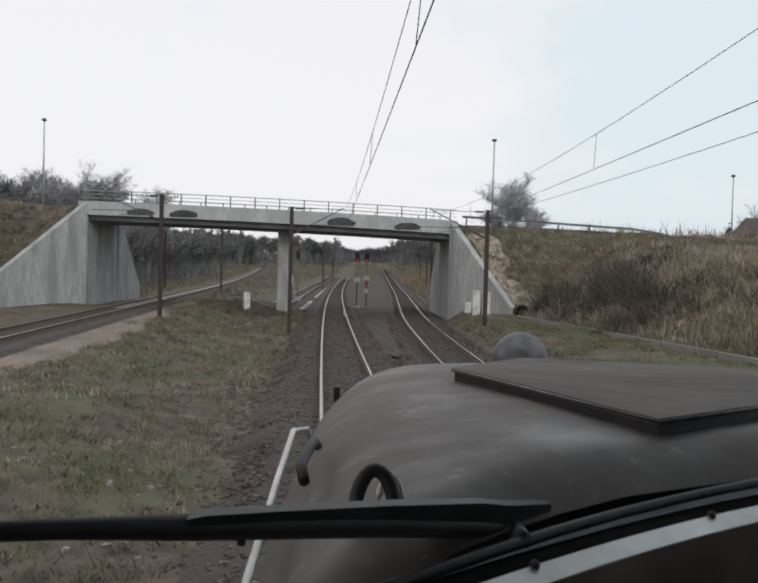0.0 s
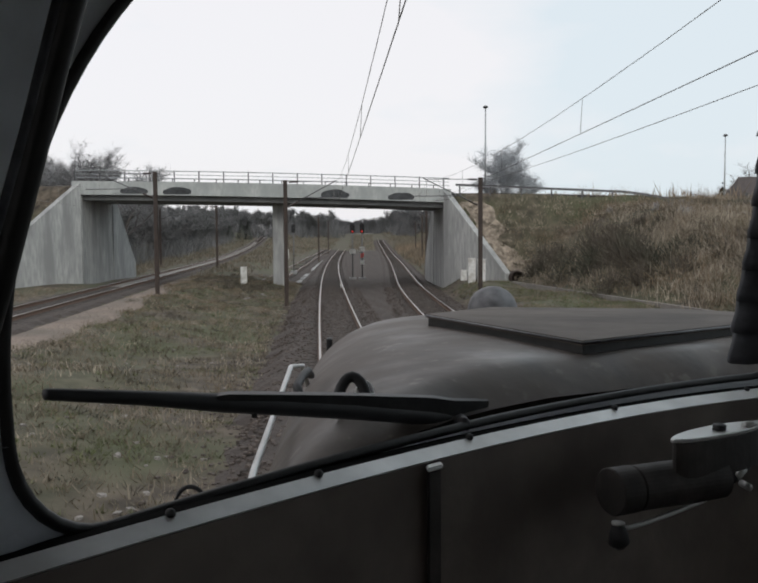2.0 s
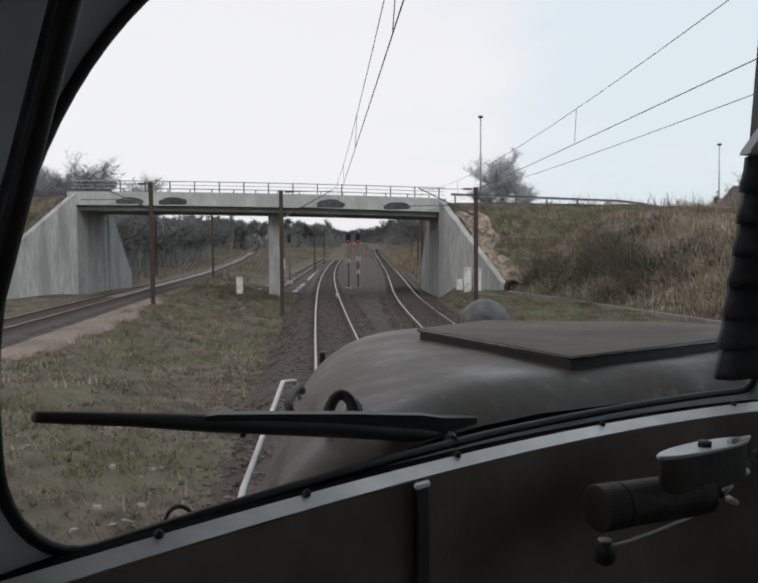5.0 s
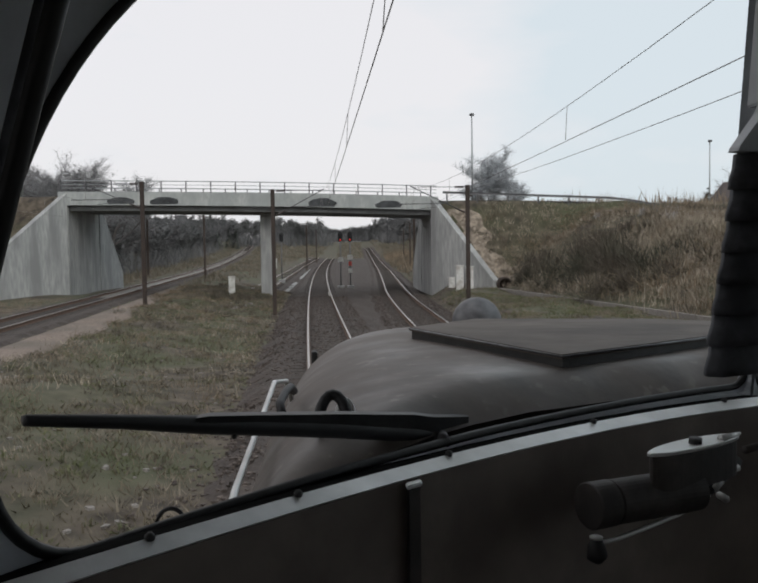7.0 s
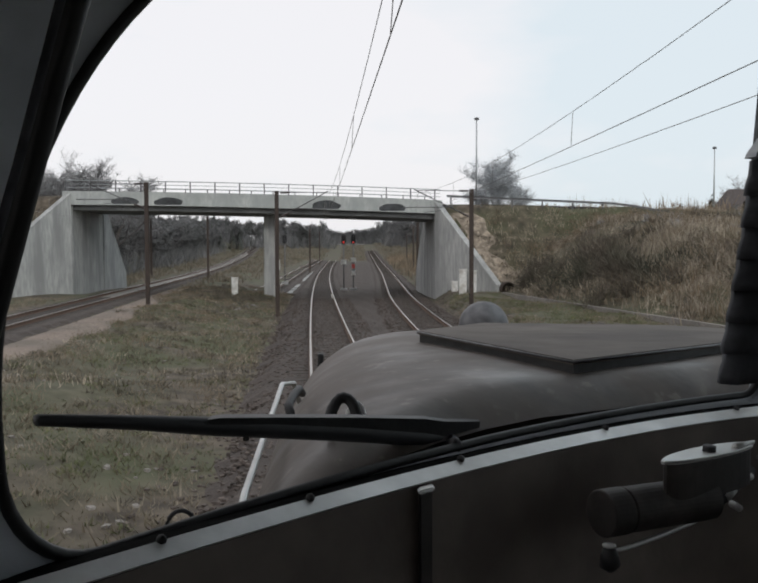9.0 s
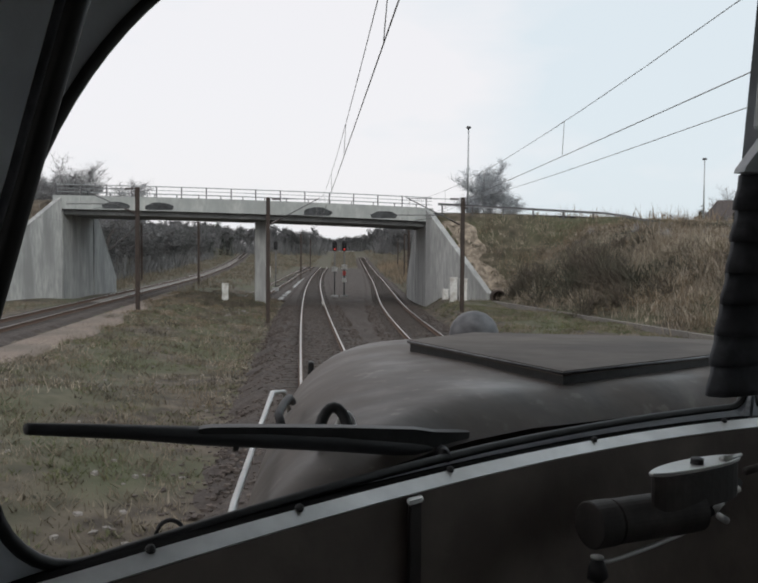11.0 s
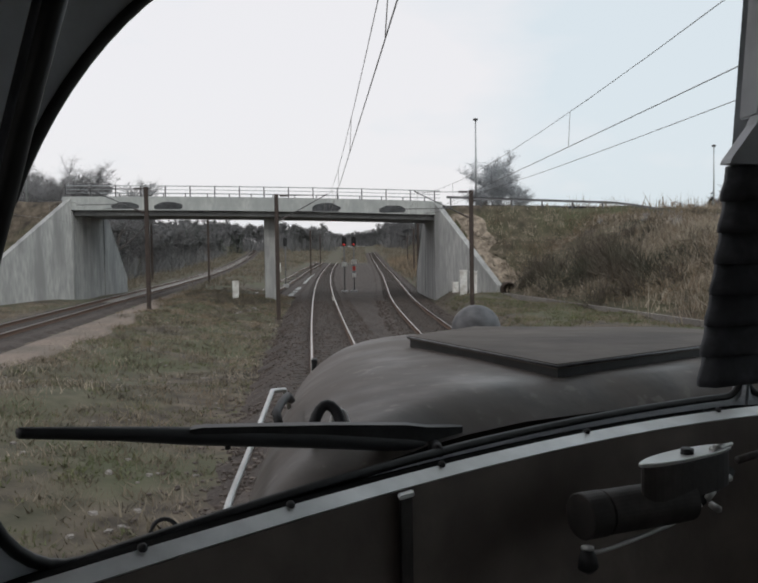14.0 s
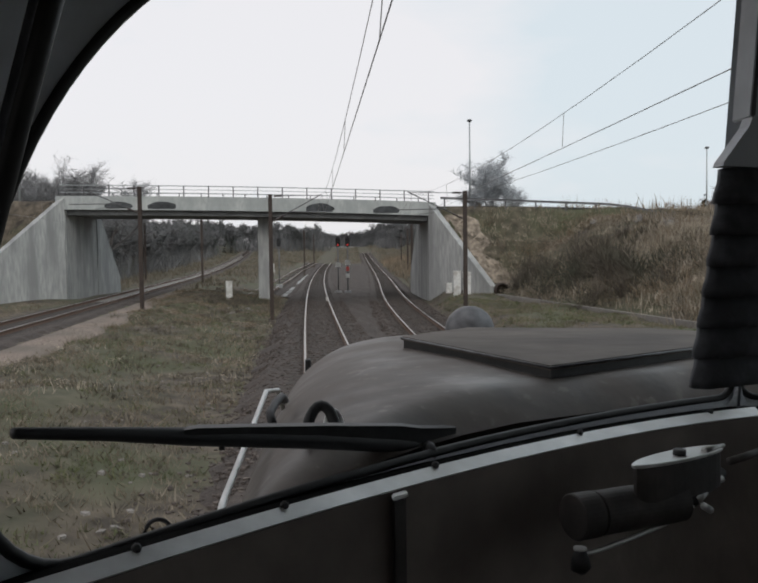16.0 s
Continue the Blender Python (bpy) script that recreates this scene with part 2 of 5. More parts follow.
def tube(bm, pts, radii, sides=8, cap=True):
    """A round bar through pts."""
    pts = [Vector(p) for p in pts]
    if not isinstance(radii, (list, tuple)):
        radii = [radii] * len(pts)
    rings = []
    for i, p in enumerate(pts):
        d = (pts[min(i + 1, len(pts) - 1)] - pts[max(i - 1, 0)]).normalized()
        side = d.cross(Vector((0, 0, 1)) if abs(d.z) < 0.95 else Vector((0, 1, 0))).normalized()
        up = side.cross(d)
        rings.append([bm.verts.new(p + radii[i] * (math.cos(a) * side + math.sin(a) * up)) for a in [2 * math.pi * k / sides for k in range(sides)]])
    for a, b in zip(rings, rings[1:]):
        for k in range(sides):
            bm.faces.new((a[k], a[(k + 1) % sides], b[(k + 1) % sides], b[k]))
    if cap:
        bm.faces.new(rings[0][::-1])
        bm.faces.new(rings[-1])
    return bm


def bar(name, pts, radii, mat, parent=None, label="", sides=8):
    return part(name, tube(bmesh.new(), pts, radii, sides), mat, parent, label, smooth=True)


def extrude_outline(bm, outline, axis, a, b):
    """A flat outline (pairs) pushed along an axis from a to b."""
    def at(p, v):
        return {"x": (v, p[0], p[1]), "y": (p[0], v, p[1]), "z": (p[0], p[1], v)}[axis]
    lo, hi = [bm.verts.new(at(p, a)) for p in outline], [bm.verts.new(at(p, b)) for p in outline]
    n = len(outline)
    bm.faces.new(lo)
    bm.faces.new(hi[::-1])
    for k in range(n):
        bm.faces.new((lo[k], hi[k], hi[(k + 1) % n], lo[(k + 1) % n]))
    return bm


def smoothstep(a, b, v):
    t = np.clip((v - a) / (b - a), 0, 1)
    return t * t * (3 - 2 * t)


# ---- plan: tracks and terrain ----
def left_track(y):
    return 3.05 - 0.0585 * y + 0.00016 * y * y


def right_track(y):
    return sum(np.interp(y + d, (-90, 0, 20, 35, 60, 84, 115, 150, 220, 400), (11.5, 6.5, 5.35, 4.65, 4.3, 4.45, 5.6, 6.8, 8.4, 11.5)) for d in (-10, -6, -2, 2, 6, 10)) / 6


def side_track(y):
    return -12.6 - 0.07 * (y - 56)


def rise(y):
    """The line climbs gently beyond the bridge."""
    return 0.00008 * np.maximum(np.minimum(y, 420) - 122, 0) ** 2


BRIDGE_Y0, BRIDGE_Y1 = 88.5, 96.0
LEFT_END, RIGHT_END = -18.3, 7.1


def terrain(x, y):
    x, y = np.asarray(x, float), np.asarray(y, float)
    xl, xr, xs = left_track(np.clip(y, -100, 180)), right_track(y), side_track(y)
    z = np.full(np.broadcast(x, y).shape, -0.5) + rise(y)
    z = z + 0.55 * smoothstep(0, 1, (xl - 2.6 - x) / np.maximum(xl - 2.6 - xs - 3.5, 1))
    z = z + 0.10 * smoothstep(0, 2.0, xs + 2.6 - x)
    z = z + 0.88 * smoothstep(1.9, 3.6, x - xr)
    z = z + 0.25 * smoothstep(70, 88, y) * smoothstep(xl - 2.2, xl - 4.0, x) * smoothstep(xs + 2.5, xs + 5, x)
    # banks along the line
    fr = np.interp(y, (-60, 0, 40, 56, 67, 82, 99, 110, 140, 240), (19, 17.5, 16, 14.2, 12.6, 10.9, 10.2, 13, 20, 24))
    hr = np.interp(y, (-60, 30, 60, 80, 100, 112, 140, 250), (2.2, 2.4, 2.8, 4.5, 6.0, 3.0, 1.6, 1.5))
    z = z + np.minimum(np.maximum(x - fr, 0) * 0.62, hr)
    fl = np.interp(y, (-60, 30, 50, 70, 82, 99, 112, 140, 240), (-16.5, -17.5, -18.6, -20.2, -22.6, -22.6, -30, -30, -40))
    hl = np.interp(y, (-60, 40, 70, 100, 115, 250), (5.6, 6.0, 6.6, 6.8, 3.5, 2.0))
    z = z + np.minimum(np.maximum(fl - x, 0) * 0.55, hl)
    # road embankment behind the wing walls
    front = np.where(x > 0, 6.45, 7.1) - np.maximum(BRIDGE_Y0 + 0.35 - y, 0) * 1.22 - np.maximum(y - BRIDGE_Y1, 0) * 0.9
    wr = RIGHT_END + 0.55 + np.clip(BRIDGE_Y0 - y, 0, 5.2) * 0.72 + np.clip(y - BRIDGE_Y1, 0, 5) * 0.5
    wl_ = LEFT_END - 0.55 - np.clip(BRIDGE_Y0 - y, 0, 6.4) * 0.63 - np.clip(y - BRIDGE_Y1, 0, 5) * 0.5
    fall = 0.03 * np.maximum(x - 12, 0)
    z = np.where(x > wr, np.maximum(z, front - fall), z)
    z = np.where(x < wl_, np.maximum(z, front), z)
    lump = 0.16 * np.sin(x * 0.71 + 1.3 * np.sin(y * 0.33)) * np.sin(y * 0.57 + 0.8 * np.sin(x * 0.41))
    calm = np.minimum(np.minimum(np.abs(x - xl), np.abs(x - xr)), np.abs(x - xs))
    z = z + lump * smoothstep(2.2, 4.5, calm) * (1 - smoothstep(120, 260, np.abs(y)))
    return z


def sheet(name, xs, ys, mat, height):
    gx, gy = np.meshgrid(xs, ys)
    gz = height(gx, gy)
    verts = np.stack([gx, gy, gz], -1).reshape(-1, 3)
    nx, ny = len(xs), len(ys)
    i = (np.arange(ny - 1)[:, None] * nx + np.arange(nx - 1)).reshape(-1)
    faces = np.stack([i, i + 1, i + nx + 1, i + nx], -1)
    return raw(name, verts, faces, mat, smooth=True)


gx = np.unique(np.concatenate([[-2500, -1200, -600, -350], np.arange(-220, -60, 8), np.arange(-60, -30, 2), np.arange(-30, 26, 0.5), np.arange(26, 60, 2), np.arange(60, 221, 8), [350, 600, 1200, 2500]]))
gy = np.unique(np.concatenate([[-800, -300, -150], np.arange(-80, 0, 5), np.arange(0, 70, 1.0), np.arange(70, 112, 0.5), np.arange(112, 200, 3), np.arange(200, 420, 10), [500, 700, 1100, 2000, 3500]]))
ground = tagged(sheet("ground", gx, gy, M_GROUND, terrain), "rough trackside soil with dry weeds and patchy grass", "ground", kind="structure")

# ---- tracks ----
def swept(name, line, profile, y0, y1, step, mat, parent, z=0.0, label=""):
    """A profile of (offset, height) pairs drawn along the track's line."""
    ys = np.arange(y0, y1 + step, step)
    xs = line(ys)
    n = len(profile)
    verts = [(x + o, y, z + h + float(rise(y))) for x, y in zip(xs, ys) for o, h in profile]
    faces = [(i * n + k, i * n + (k + 1) % n, (i + 1) * n + (k + 1) % n, (i + 1) * n + k) for i in range(len(ys) - 1) for k in range(n)]
    faces += [tuple(range(n)), tuple(range((len(ys) - 1) * n, len(ys) * n))]
    return raw(name, verts, faces, mat, parent, label)


def sleeper_mesh():
    bm = bmesh.new()
    extrude_outline(bm, ((-0.13, -0.12), (0.13, -0.12), (0.10, 0.0), (-0.10, 0.0)), "x", -1.25, 1.25)
    me = bpy.data.meshes.new("sleeper")
    bmesh.ops.recalc_face_normals(bm, faces=bm.faces)
    bm.to_mesh(me)
    bm.free()
    me.materials.append(M_SLEEPER)
    return me


SLEEPER = sleeper_mesh()


def railway_track(line, y0, y1, z, near, label, lower=0.0):
    """Two rails on sleepers in ballast; the sleepers from near[0] to near[1] are single pieces."""
    track = empty("railway_track", (0, 0, 0), label=label, category="railway track", kind="structure")
    rnd = random.Random(int(y1))
    ys = np.arange(y0, y1 + 0.5, 0.5)
    verts = [(float(line(y)) + o + rnd.uniform(-w, w), y, z + h + float(rise(y)) + rnd.uniform(-w, w) * 0.1) for y in ys for o, h, w in ((-2.5, -0.58, 0.22), (-1.72, -0.18 - lower, 0.16), (-0.9, -0.176 - lower, 0.0), (0.9, -0.176 - lower, 0.0), (1.72, -0.18 - lower, 0.16), (2.5, -0.58, 0.22))]
    faces = [(i * 6 + k, i * 6 + k + 1, i * 6 + 7 + k, i * 6 + 6 + k) for i in range(len(ys) - 1) for k in range(5)]
    raw("ballast_bed", verts, faces, M_BALLAST, track, "dark brown crushed-stone ballast")
    for side in (-0.7525, 0.7525):
        def at(y, s=side):
            return line(y) + s
        web = ((-0.07, -0.165), (0.07, -0.165), (0.07, -0.15), (0.02, -0.13), (0.012, -0.05), (0.036, -0.035), (0.036, -0.004), (-0.036, -0.004), (-0.036, -0.035), (-0.012, -0.05), (-0.02, -0.13), (-0.07, -0.15))
        rail = swept("rail", at, web, y0, y1, 2.0, M_RAIL, track, z, "rusty steel rail with a bright worn top")
        swept("rail_head", at, ((-0.033, -0.004), (-0.030, 0.0), (0.030, 0.0), (0.033, -0.004)), y0, y1, 2.0, M_RAILTOP, rail, z, "bright worn rail top")
    verts, faces = [], []
    base = [v.co.copy() for v in SLEEPER.vertices]
    polys = [tuple(p.vertices) for p in SLEEPER.polygons]
    for y in np.arange(y0 + 0.3, y1, 0.62):
        x = float(line(y))
        slope = math.atan(float(line(y + 0.5) - line(y - 0.5)))
        m = Matrix.Translation((x, y, z - 0.165 + float(rise(y)))) @ Matrix.Rotation(-slope, 4, "Z")
        if near[0] <= y <= near[1]:
            ob = new("sleeper", SLEEPER)
            ob.parent, ob.matrix_basis = track, m
        else:
            k = len(verts)
            verts += [m @ v for v in base]
            faces += [tuple(k + i for i in p) for p in polys]
    if verts:
        far = raw("sleepers_far", verts, faces, M_SLEEPER, track)
        tagged(far, kind="stuff")
    return track


railway_track(left_track, -60, 230, 0.0, (2, 110), "straight running track with bright rails on brown ballast")
railway_track(right_track, -60, 330, 0.0, (20, 110), "second running track curving away beyond the bridge", 0.012)
railway_track(side_track, -60, 420, 0.38, (40, 110), "separate side track on pale ballast beside the bank")

# Narrow pale strip between the side track's rails, from y = 84 onwards.
pale_band = swept("dusty_strip", side_track, ((-0.62, -0.17), (-0.58, -0.135), (0.12, -0.135), (0.16, -0.17)), 84, 300, 2.0, M_STONE, None, 0.38)
tagged(pale_band, "pale strip between the side track's rails", "ballast", kind="structure")
cess = swept("gravel_path", side_track, ((2.25, 0.0), (2.4, 0.09), (3.6, 0.06), (4.0, -0.12)), -60, 96, 2.0, M_GRAVEL, None, 0.1)
tagged(cess, "pale gravel path beside the side track", "path", kind="structure")



def siding_line(y):
    return np.interp(y, (98, 130, 180, 240), (-6.0, -6.3, -6.6, -5.4))


railway_track(siding_line, 98, 240, -0.03, (98, 112), "siding track diverging beyond the bridge")
siding = swept("siding_bed", siding_line, ((-2.9, -0.55), (-2.5, -0.36), (2.4, -0.34), (3.4, -0.5)), 98, 240, 2.0, M_BALLAST, None, 0.0)
tagged(siding, "dark ballast of a siding beyond the bridge", "ballast", kind="structure")
edge = swept("gravel_path", siding_line, ((-3.1, -0.5), (-3.0, -0.26), (-2.25, -0.28), (-2.1, -0.5)), 104, 230, 2.0, M_GRAVEL, None, 0.0)
tagged(edge, "pale gravel edge of the siding", "path", kind="structure")

# ballast filling the ground between the two running tracks
ys = np.arange(62, 231, 1.5)
verts = [(x + 0.12 * math.sin(1.7 * y + 3 * k), y, -0.235 + 0.05 * math.sin(k * 1.9 + 0.8 * y) * (0 < k < 5) + float(rise(y))) for y in ys for k, x in enumerate(np.linspace(left_track(y) + 1.6, max(right_track(y) - 1.6, left_track(y) + 1.9), 6))]
faces = [(i * 6 + k, i * 6 + k + 1, i * 6 + 7 + k, i * 6 + 6 + k) for i in range(len(ys) - 1) for k in range(5)]
tagged(raw("ballast_fill", verts, faces, M_BALLAST), "dark ballast spread between the running tracks", "ballast", kind="structure")


def cable_trough():
    """Pale concrete lids end to end along the running track."""
    trough = empty("cable_trough", (0, 0, 0), label="broken line of pale concrete cable trough lids", category="cable trough", kind="structure")
    rnd = random.Random(4)
    y = 99.0
    while y < 215:
        size = rnd.choice((1.6, 2.4, 3.2))
        if rnd.random() < 0.7:
            x = float(np.interp(y, (88, 145, 230), (-3.9, -4.4, -3.4))) + rnd.uniform(-0.06, 0.06)
            z = -0.42 + float(rise(y))
            boxed("lid", (x - 0.24, x + 0.24, y, y + size, z - 0.2, z + 0.10 + rnd.uniform(0, 0.05)), M_CONCRETE, trough)
        y += size + 0.04
    return trough


cable_trough()

# ---- road bridge ----
bridge = empty("road_bridge", (0, BRIDGE_Y0, 0), label="grey concrete road bridge with a steel railing over the tracks", category="bridge", kind="structure")


def crown(x):
    """The deck falls slowly towards the right, with a slight arch."""
    t = (x - LEFT_END) / (RIGHT_END - LEFT_END)
    return 0.026 * (RIGHT_END - x) + 0.10 * (1 - (2 * t - 1) ** 2)


def deck_strip(name, x0, x1, y0, y1, z0, z1, mat, label=""):
    xs = np.linspace(x0, x1, 25)
    verts = [(x, y - BRIDGE_Y0, z + crown(x)) for x in xs for y, z in ((y0, z0), (y1, z0), (y1, z1), (y0, z1))]
    faces = [(i * 4 + k, i * 4 + (k + 1) % 4, i * 4 + 4 + (k + 1) % 4, i * 4 + 4 + k) for i in range(24) for k in range(4)]
    faces += [(0, 1, 2, 3), (96, 97, 98, 99)]
    return raw(name, verts, faces, mat, bridge, label)


deck_strip("parapet_beam", LEFT_END - 0.6, RIGHT_END + 0.5, BRIDGE_Y0 - 0.22, BRIDGE_Y0 + 0.25, 5.80, 6.74, M_FASCIA, "pale grey concrete edge beam with painted patches")
deck_strip("parapet_beam", LEFT_END - 0.6, RIGHT_END + 0.5, BRIDGE_Y1 - 0.25, BRIDGE_Y1 + 0.22, 5.80, 6.74, M_FASCIA, "pale grey concrete edge beam")
# The girder's dark colour carries the shade below the edge beams.
deck_strip("girder", LEFT_END - 0.05, RIGHT_END + 0.05, BRIDGE_Y0 + 0.252, BRIDGE_Y1 - 0.252, 5.44, 6.046, M_GIRDER, "concrete girder coloured dark for the shade under the deck")
deck_strip("road_surface", LEFT_END - 0.6, RIGHT_END + 0.5, BRIDGE_Y0 + 0.26, BRIDGE_Y1 - 0.26, 6.05, 6.66, M_ASPHALT, "dark asphalt road surface")


def railing(y, x0, x1, extra):
    """Posts, a top rail and two lower rails along the deck's edge."""
    rail = part("railing_rail", bmesh.new(), M_GALV, bridge)
    bm = bmesh.new()
    for h, r in ((0.76, 0.035), (0.50, 0.022), (0.26, 0.022)):
        tube(bm, [(x, y - BRIDGE_Y0, 6.74 + crown(x) + h) for x in np.linspace(x0, x1, 25)], r, 6)
    bm.to_mesh(rail.data)
    bm.free()
    rail["label"] = "thin galvanised steel rails"
    for x in np.arange(x0, x1 + 0.1, 1.72):
        b = bmesh.new()
        box(b, x - 0.035, x + 0.035, y - BRIDGE_Y0 - 0.05, y - BRIDGE_Y0 + 0.05, 6.74 + crown(x), 6.74 + crown(x) + 0.79)
        part("railing_post", b, M_STEEL, bridge)


railing(BRIDGE_Y0 - 0.05, LEFT_END - 0.4, RIGHT_END + 0.4, 0)
railing(BRIDGE_Y1 + 0.05, LEFT_END - 0.4, RIGHT_END + 0.4, 0)


def spray_patch(x, w, h, z, seed):
    """A faded patch of spray paint on the edge beam, with an uneven outline."""
    rnd = random.Random(seed)
    pts = []
    for k in range(22):
        a = 2 * math.pi * k / 22
        r = 1 + rnd.uniform(-0.06, 0.06)
        px, pz = math.cos(a) * w / 2 * r, math.sin(a) * h / 2 * r
        pz = max(pz, -h * 0.22)
        pts.append((x + px, -0.226, z + crown(x) + pz))
    pts.append((x, -0.226, z + crown(x)))
    raw("painted_patch", pts, [(k, (k + 1) % 22, 22) for k in range(22)], M_SPRAY, bridge, "faded dark spray paint")


for k, (x, w, h) in enumerate(((-14.6, 1.9, 0.66), (-11.6, 2.0, 0.72), (-0.6, 2.0, 0.84), (4.1, 1.9, 0.72))):
    spray_patch(x, w, h, 6.03, k)

# pier, abutments and wing walls
boxed("pier", (-5.25, -4.45, 2.6, 6.0, -0.6, 5.86), M_CONCRETE, bridge, "grey concrete slab pier", 0.05)
boxed("abutment", (RIGHT_END, RIGHT_END + 0.7, 0.02, BRIDGE_Y1 - BRIDGE_Y0 - 0.02, -0.6, 5.80), M_CONCRETE, bridge, "grey concrete abutment face", 0.03)
boxed("abutment", (LEFT_END - 0.7, LEFT_END, 0.02, BRIDGE_Y1 - BRIDGE_Y0 - 0.02, -0.6, 6.40), M_CONCRETE, bridge, "grey concrete abutment face", 0.03)


def wing_wall(xa, ya, xb, yb, top_a, top_b, thick, label):
    """A retaining wall whose top falls from a to b."""
    d = Vector((xb - xa, yb - ya, 0)).normalized()
    n = Vector((-d.y, d.x, 0)) * thick
    v = []
    for (x, y, top) in ((xa, ya, top_a), (xb, yb, top_b)):
        for off in (Vector((0, 0, 0)), n):
            v += [(x + off.x, y + off.y - BRIDGE_Y0, -0.7), (x + off.x, y + off.y - BRIDGE_Y0, top)]
    wall = raw("wing_wall", v, [(0, 4, 5, 1), (2, 3, 7, 6), (0, 1, 3, 2), (4, 6, 7, 5), (1, 5, 7, 3), (0, 2, 6, 4)], M_CONCRETE, bridge, label)
    off = Vector((0, 0, 0))
    c = []
    for (x, y, top) in ((xa, ya, top_a), (xb, yb, top_b)):
        for s in (-0.06, 1.12):
            c += [(x + n.x * s, y + n.y * s - BRIDGE_Y0, top + 0.004), (x + n.x * s, y + n.y * s - BRIDGE_Y0, top + 0.16)]
    raw("coping", c, [(0, 4, 5, 1), (2, 3, 7, 6), (0, 1, 3, 2), (4, 6, 7, 5), (1, 5, 7, 3), (0, 2, 6, 4)], M_CONCRETE, wall, "weathered coping")


wing_wall(RIGHT_END, BRIDGE_Y0 - 0.25, RIGHT_END + 3.55, BRIDGE_Y0 - 5.0, 6.45, 0.75, 0.45, "tall sloping concrete wing wall")
wing_wall(LEFT_END, BRIDGE_Y0 - 0.25, LEFT_END - 4.4, BRIDGE_Y0 - 6.8, 7.1, 1.2, -0.45, "tall sloping concrete wing wall with streaks")
wing_wall(RIGHT_END, BRIDGE_Y1 + 0.25, RIGHT_END - 0.25, BRIDGE_Y1 + 5.2, 6.45, 1.2, -0.45, "sloping concrete wing wall behind the bridge")
wing_wall(LEFT_END, BRIDGE_Y1 + 0.25, LEFT_END + 0.45, BRIDGE_Y1 + 5.2, 7.1, 1.2, 0.45, "sloping concrete wing wall behind the bridge")

# road on the banks, with a guard rail
for x0, x1, name in ((RIGHT_END + 0.55, 140.0, "road"), (-140.0, LEFT_END - 0.65, "road")):
    xs = np.linspace(x0, x1, 40)
    ys = (BRIDGE_Y0 + 0.8, BRIDGE_Y1 - 0.8)
    verts = [(x, y, (6.49 if x > 0 else 7.14) - 0.03 * max(x - 12, 0) + dz) for x in xs for y, dz in ((ys[0], -0.12), (ys[0], 0), (ys[1], 0), (ys[1], -0.12))]
    faces = [(i * 4 + k, i * 4 + k + 1, i * 4 + 5 + k, i * 4 + 4 + k) for i in range(39) for k in range(3)]
    tagged(raw("road", verts, faces, M_ASPHALT), "asphalt road along the top of the embankment", "road", kind="structure")


def guard_rail(x0, x1, y, drop):
    g = empty("guard_rail", (x0, y, 6.42), label="galvanised guard rail on posts beside the road", category="guard rail")
    bm = bmesh.new()
    prof = ((-0.03, 0.50), (0.0, 0.58), (-0.03, 0.66), (0.03, 0.66), (0.05, 0.58), (0.03, 0.50))
    n, xs = len(prof), np.linspace(0, x1 - x0, 12)
    end = [0.0] * 9 + [0.12, 0.32, 0.55]
    rows = [[bm.verts.new((x, o, h + 0.06 - drop * x - end[i])) for o, h in prof] for i, x in enumerate(xs)]
    for a, b in zip(rows, rows[1:]):
        for k in range(n):
            bm.faces.new((a[k], a[(k + 1) % n], b[(k + 1) % n], b[k]))
    part("beam", bm, M_STEEL, g)
    for x in np.arange(0.3, (x1 - x0) * 0.8, 2.2):
        boxed("post", (x - 0.05, x + 0.05, 0.03, 0.12, -0.25 - drop * x, 0.66 - drop * x), M_STEEL, g)


guard_rail(RIGHT_END + 0.9, RIGHT_END + 17.5, BRIDGE_Y0 + 0.3, 0.045)

# ---- overhead line ----
M_TOP = 6.60


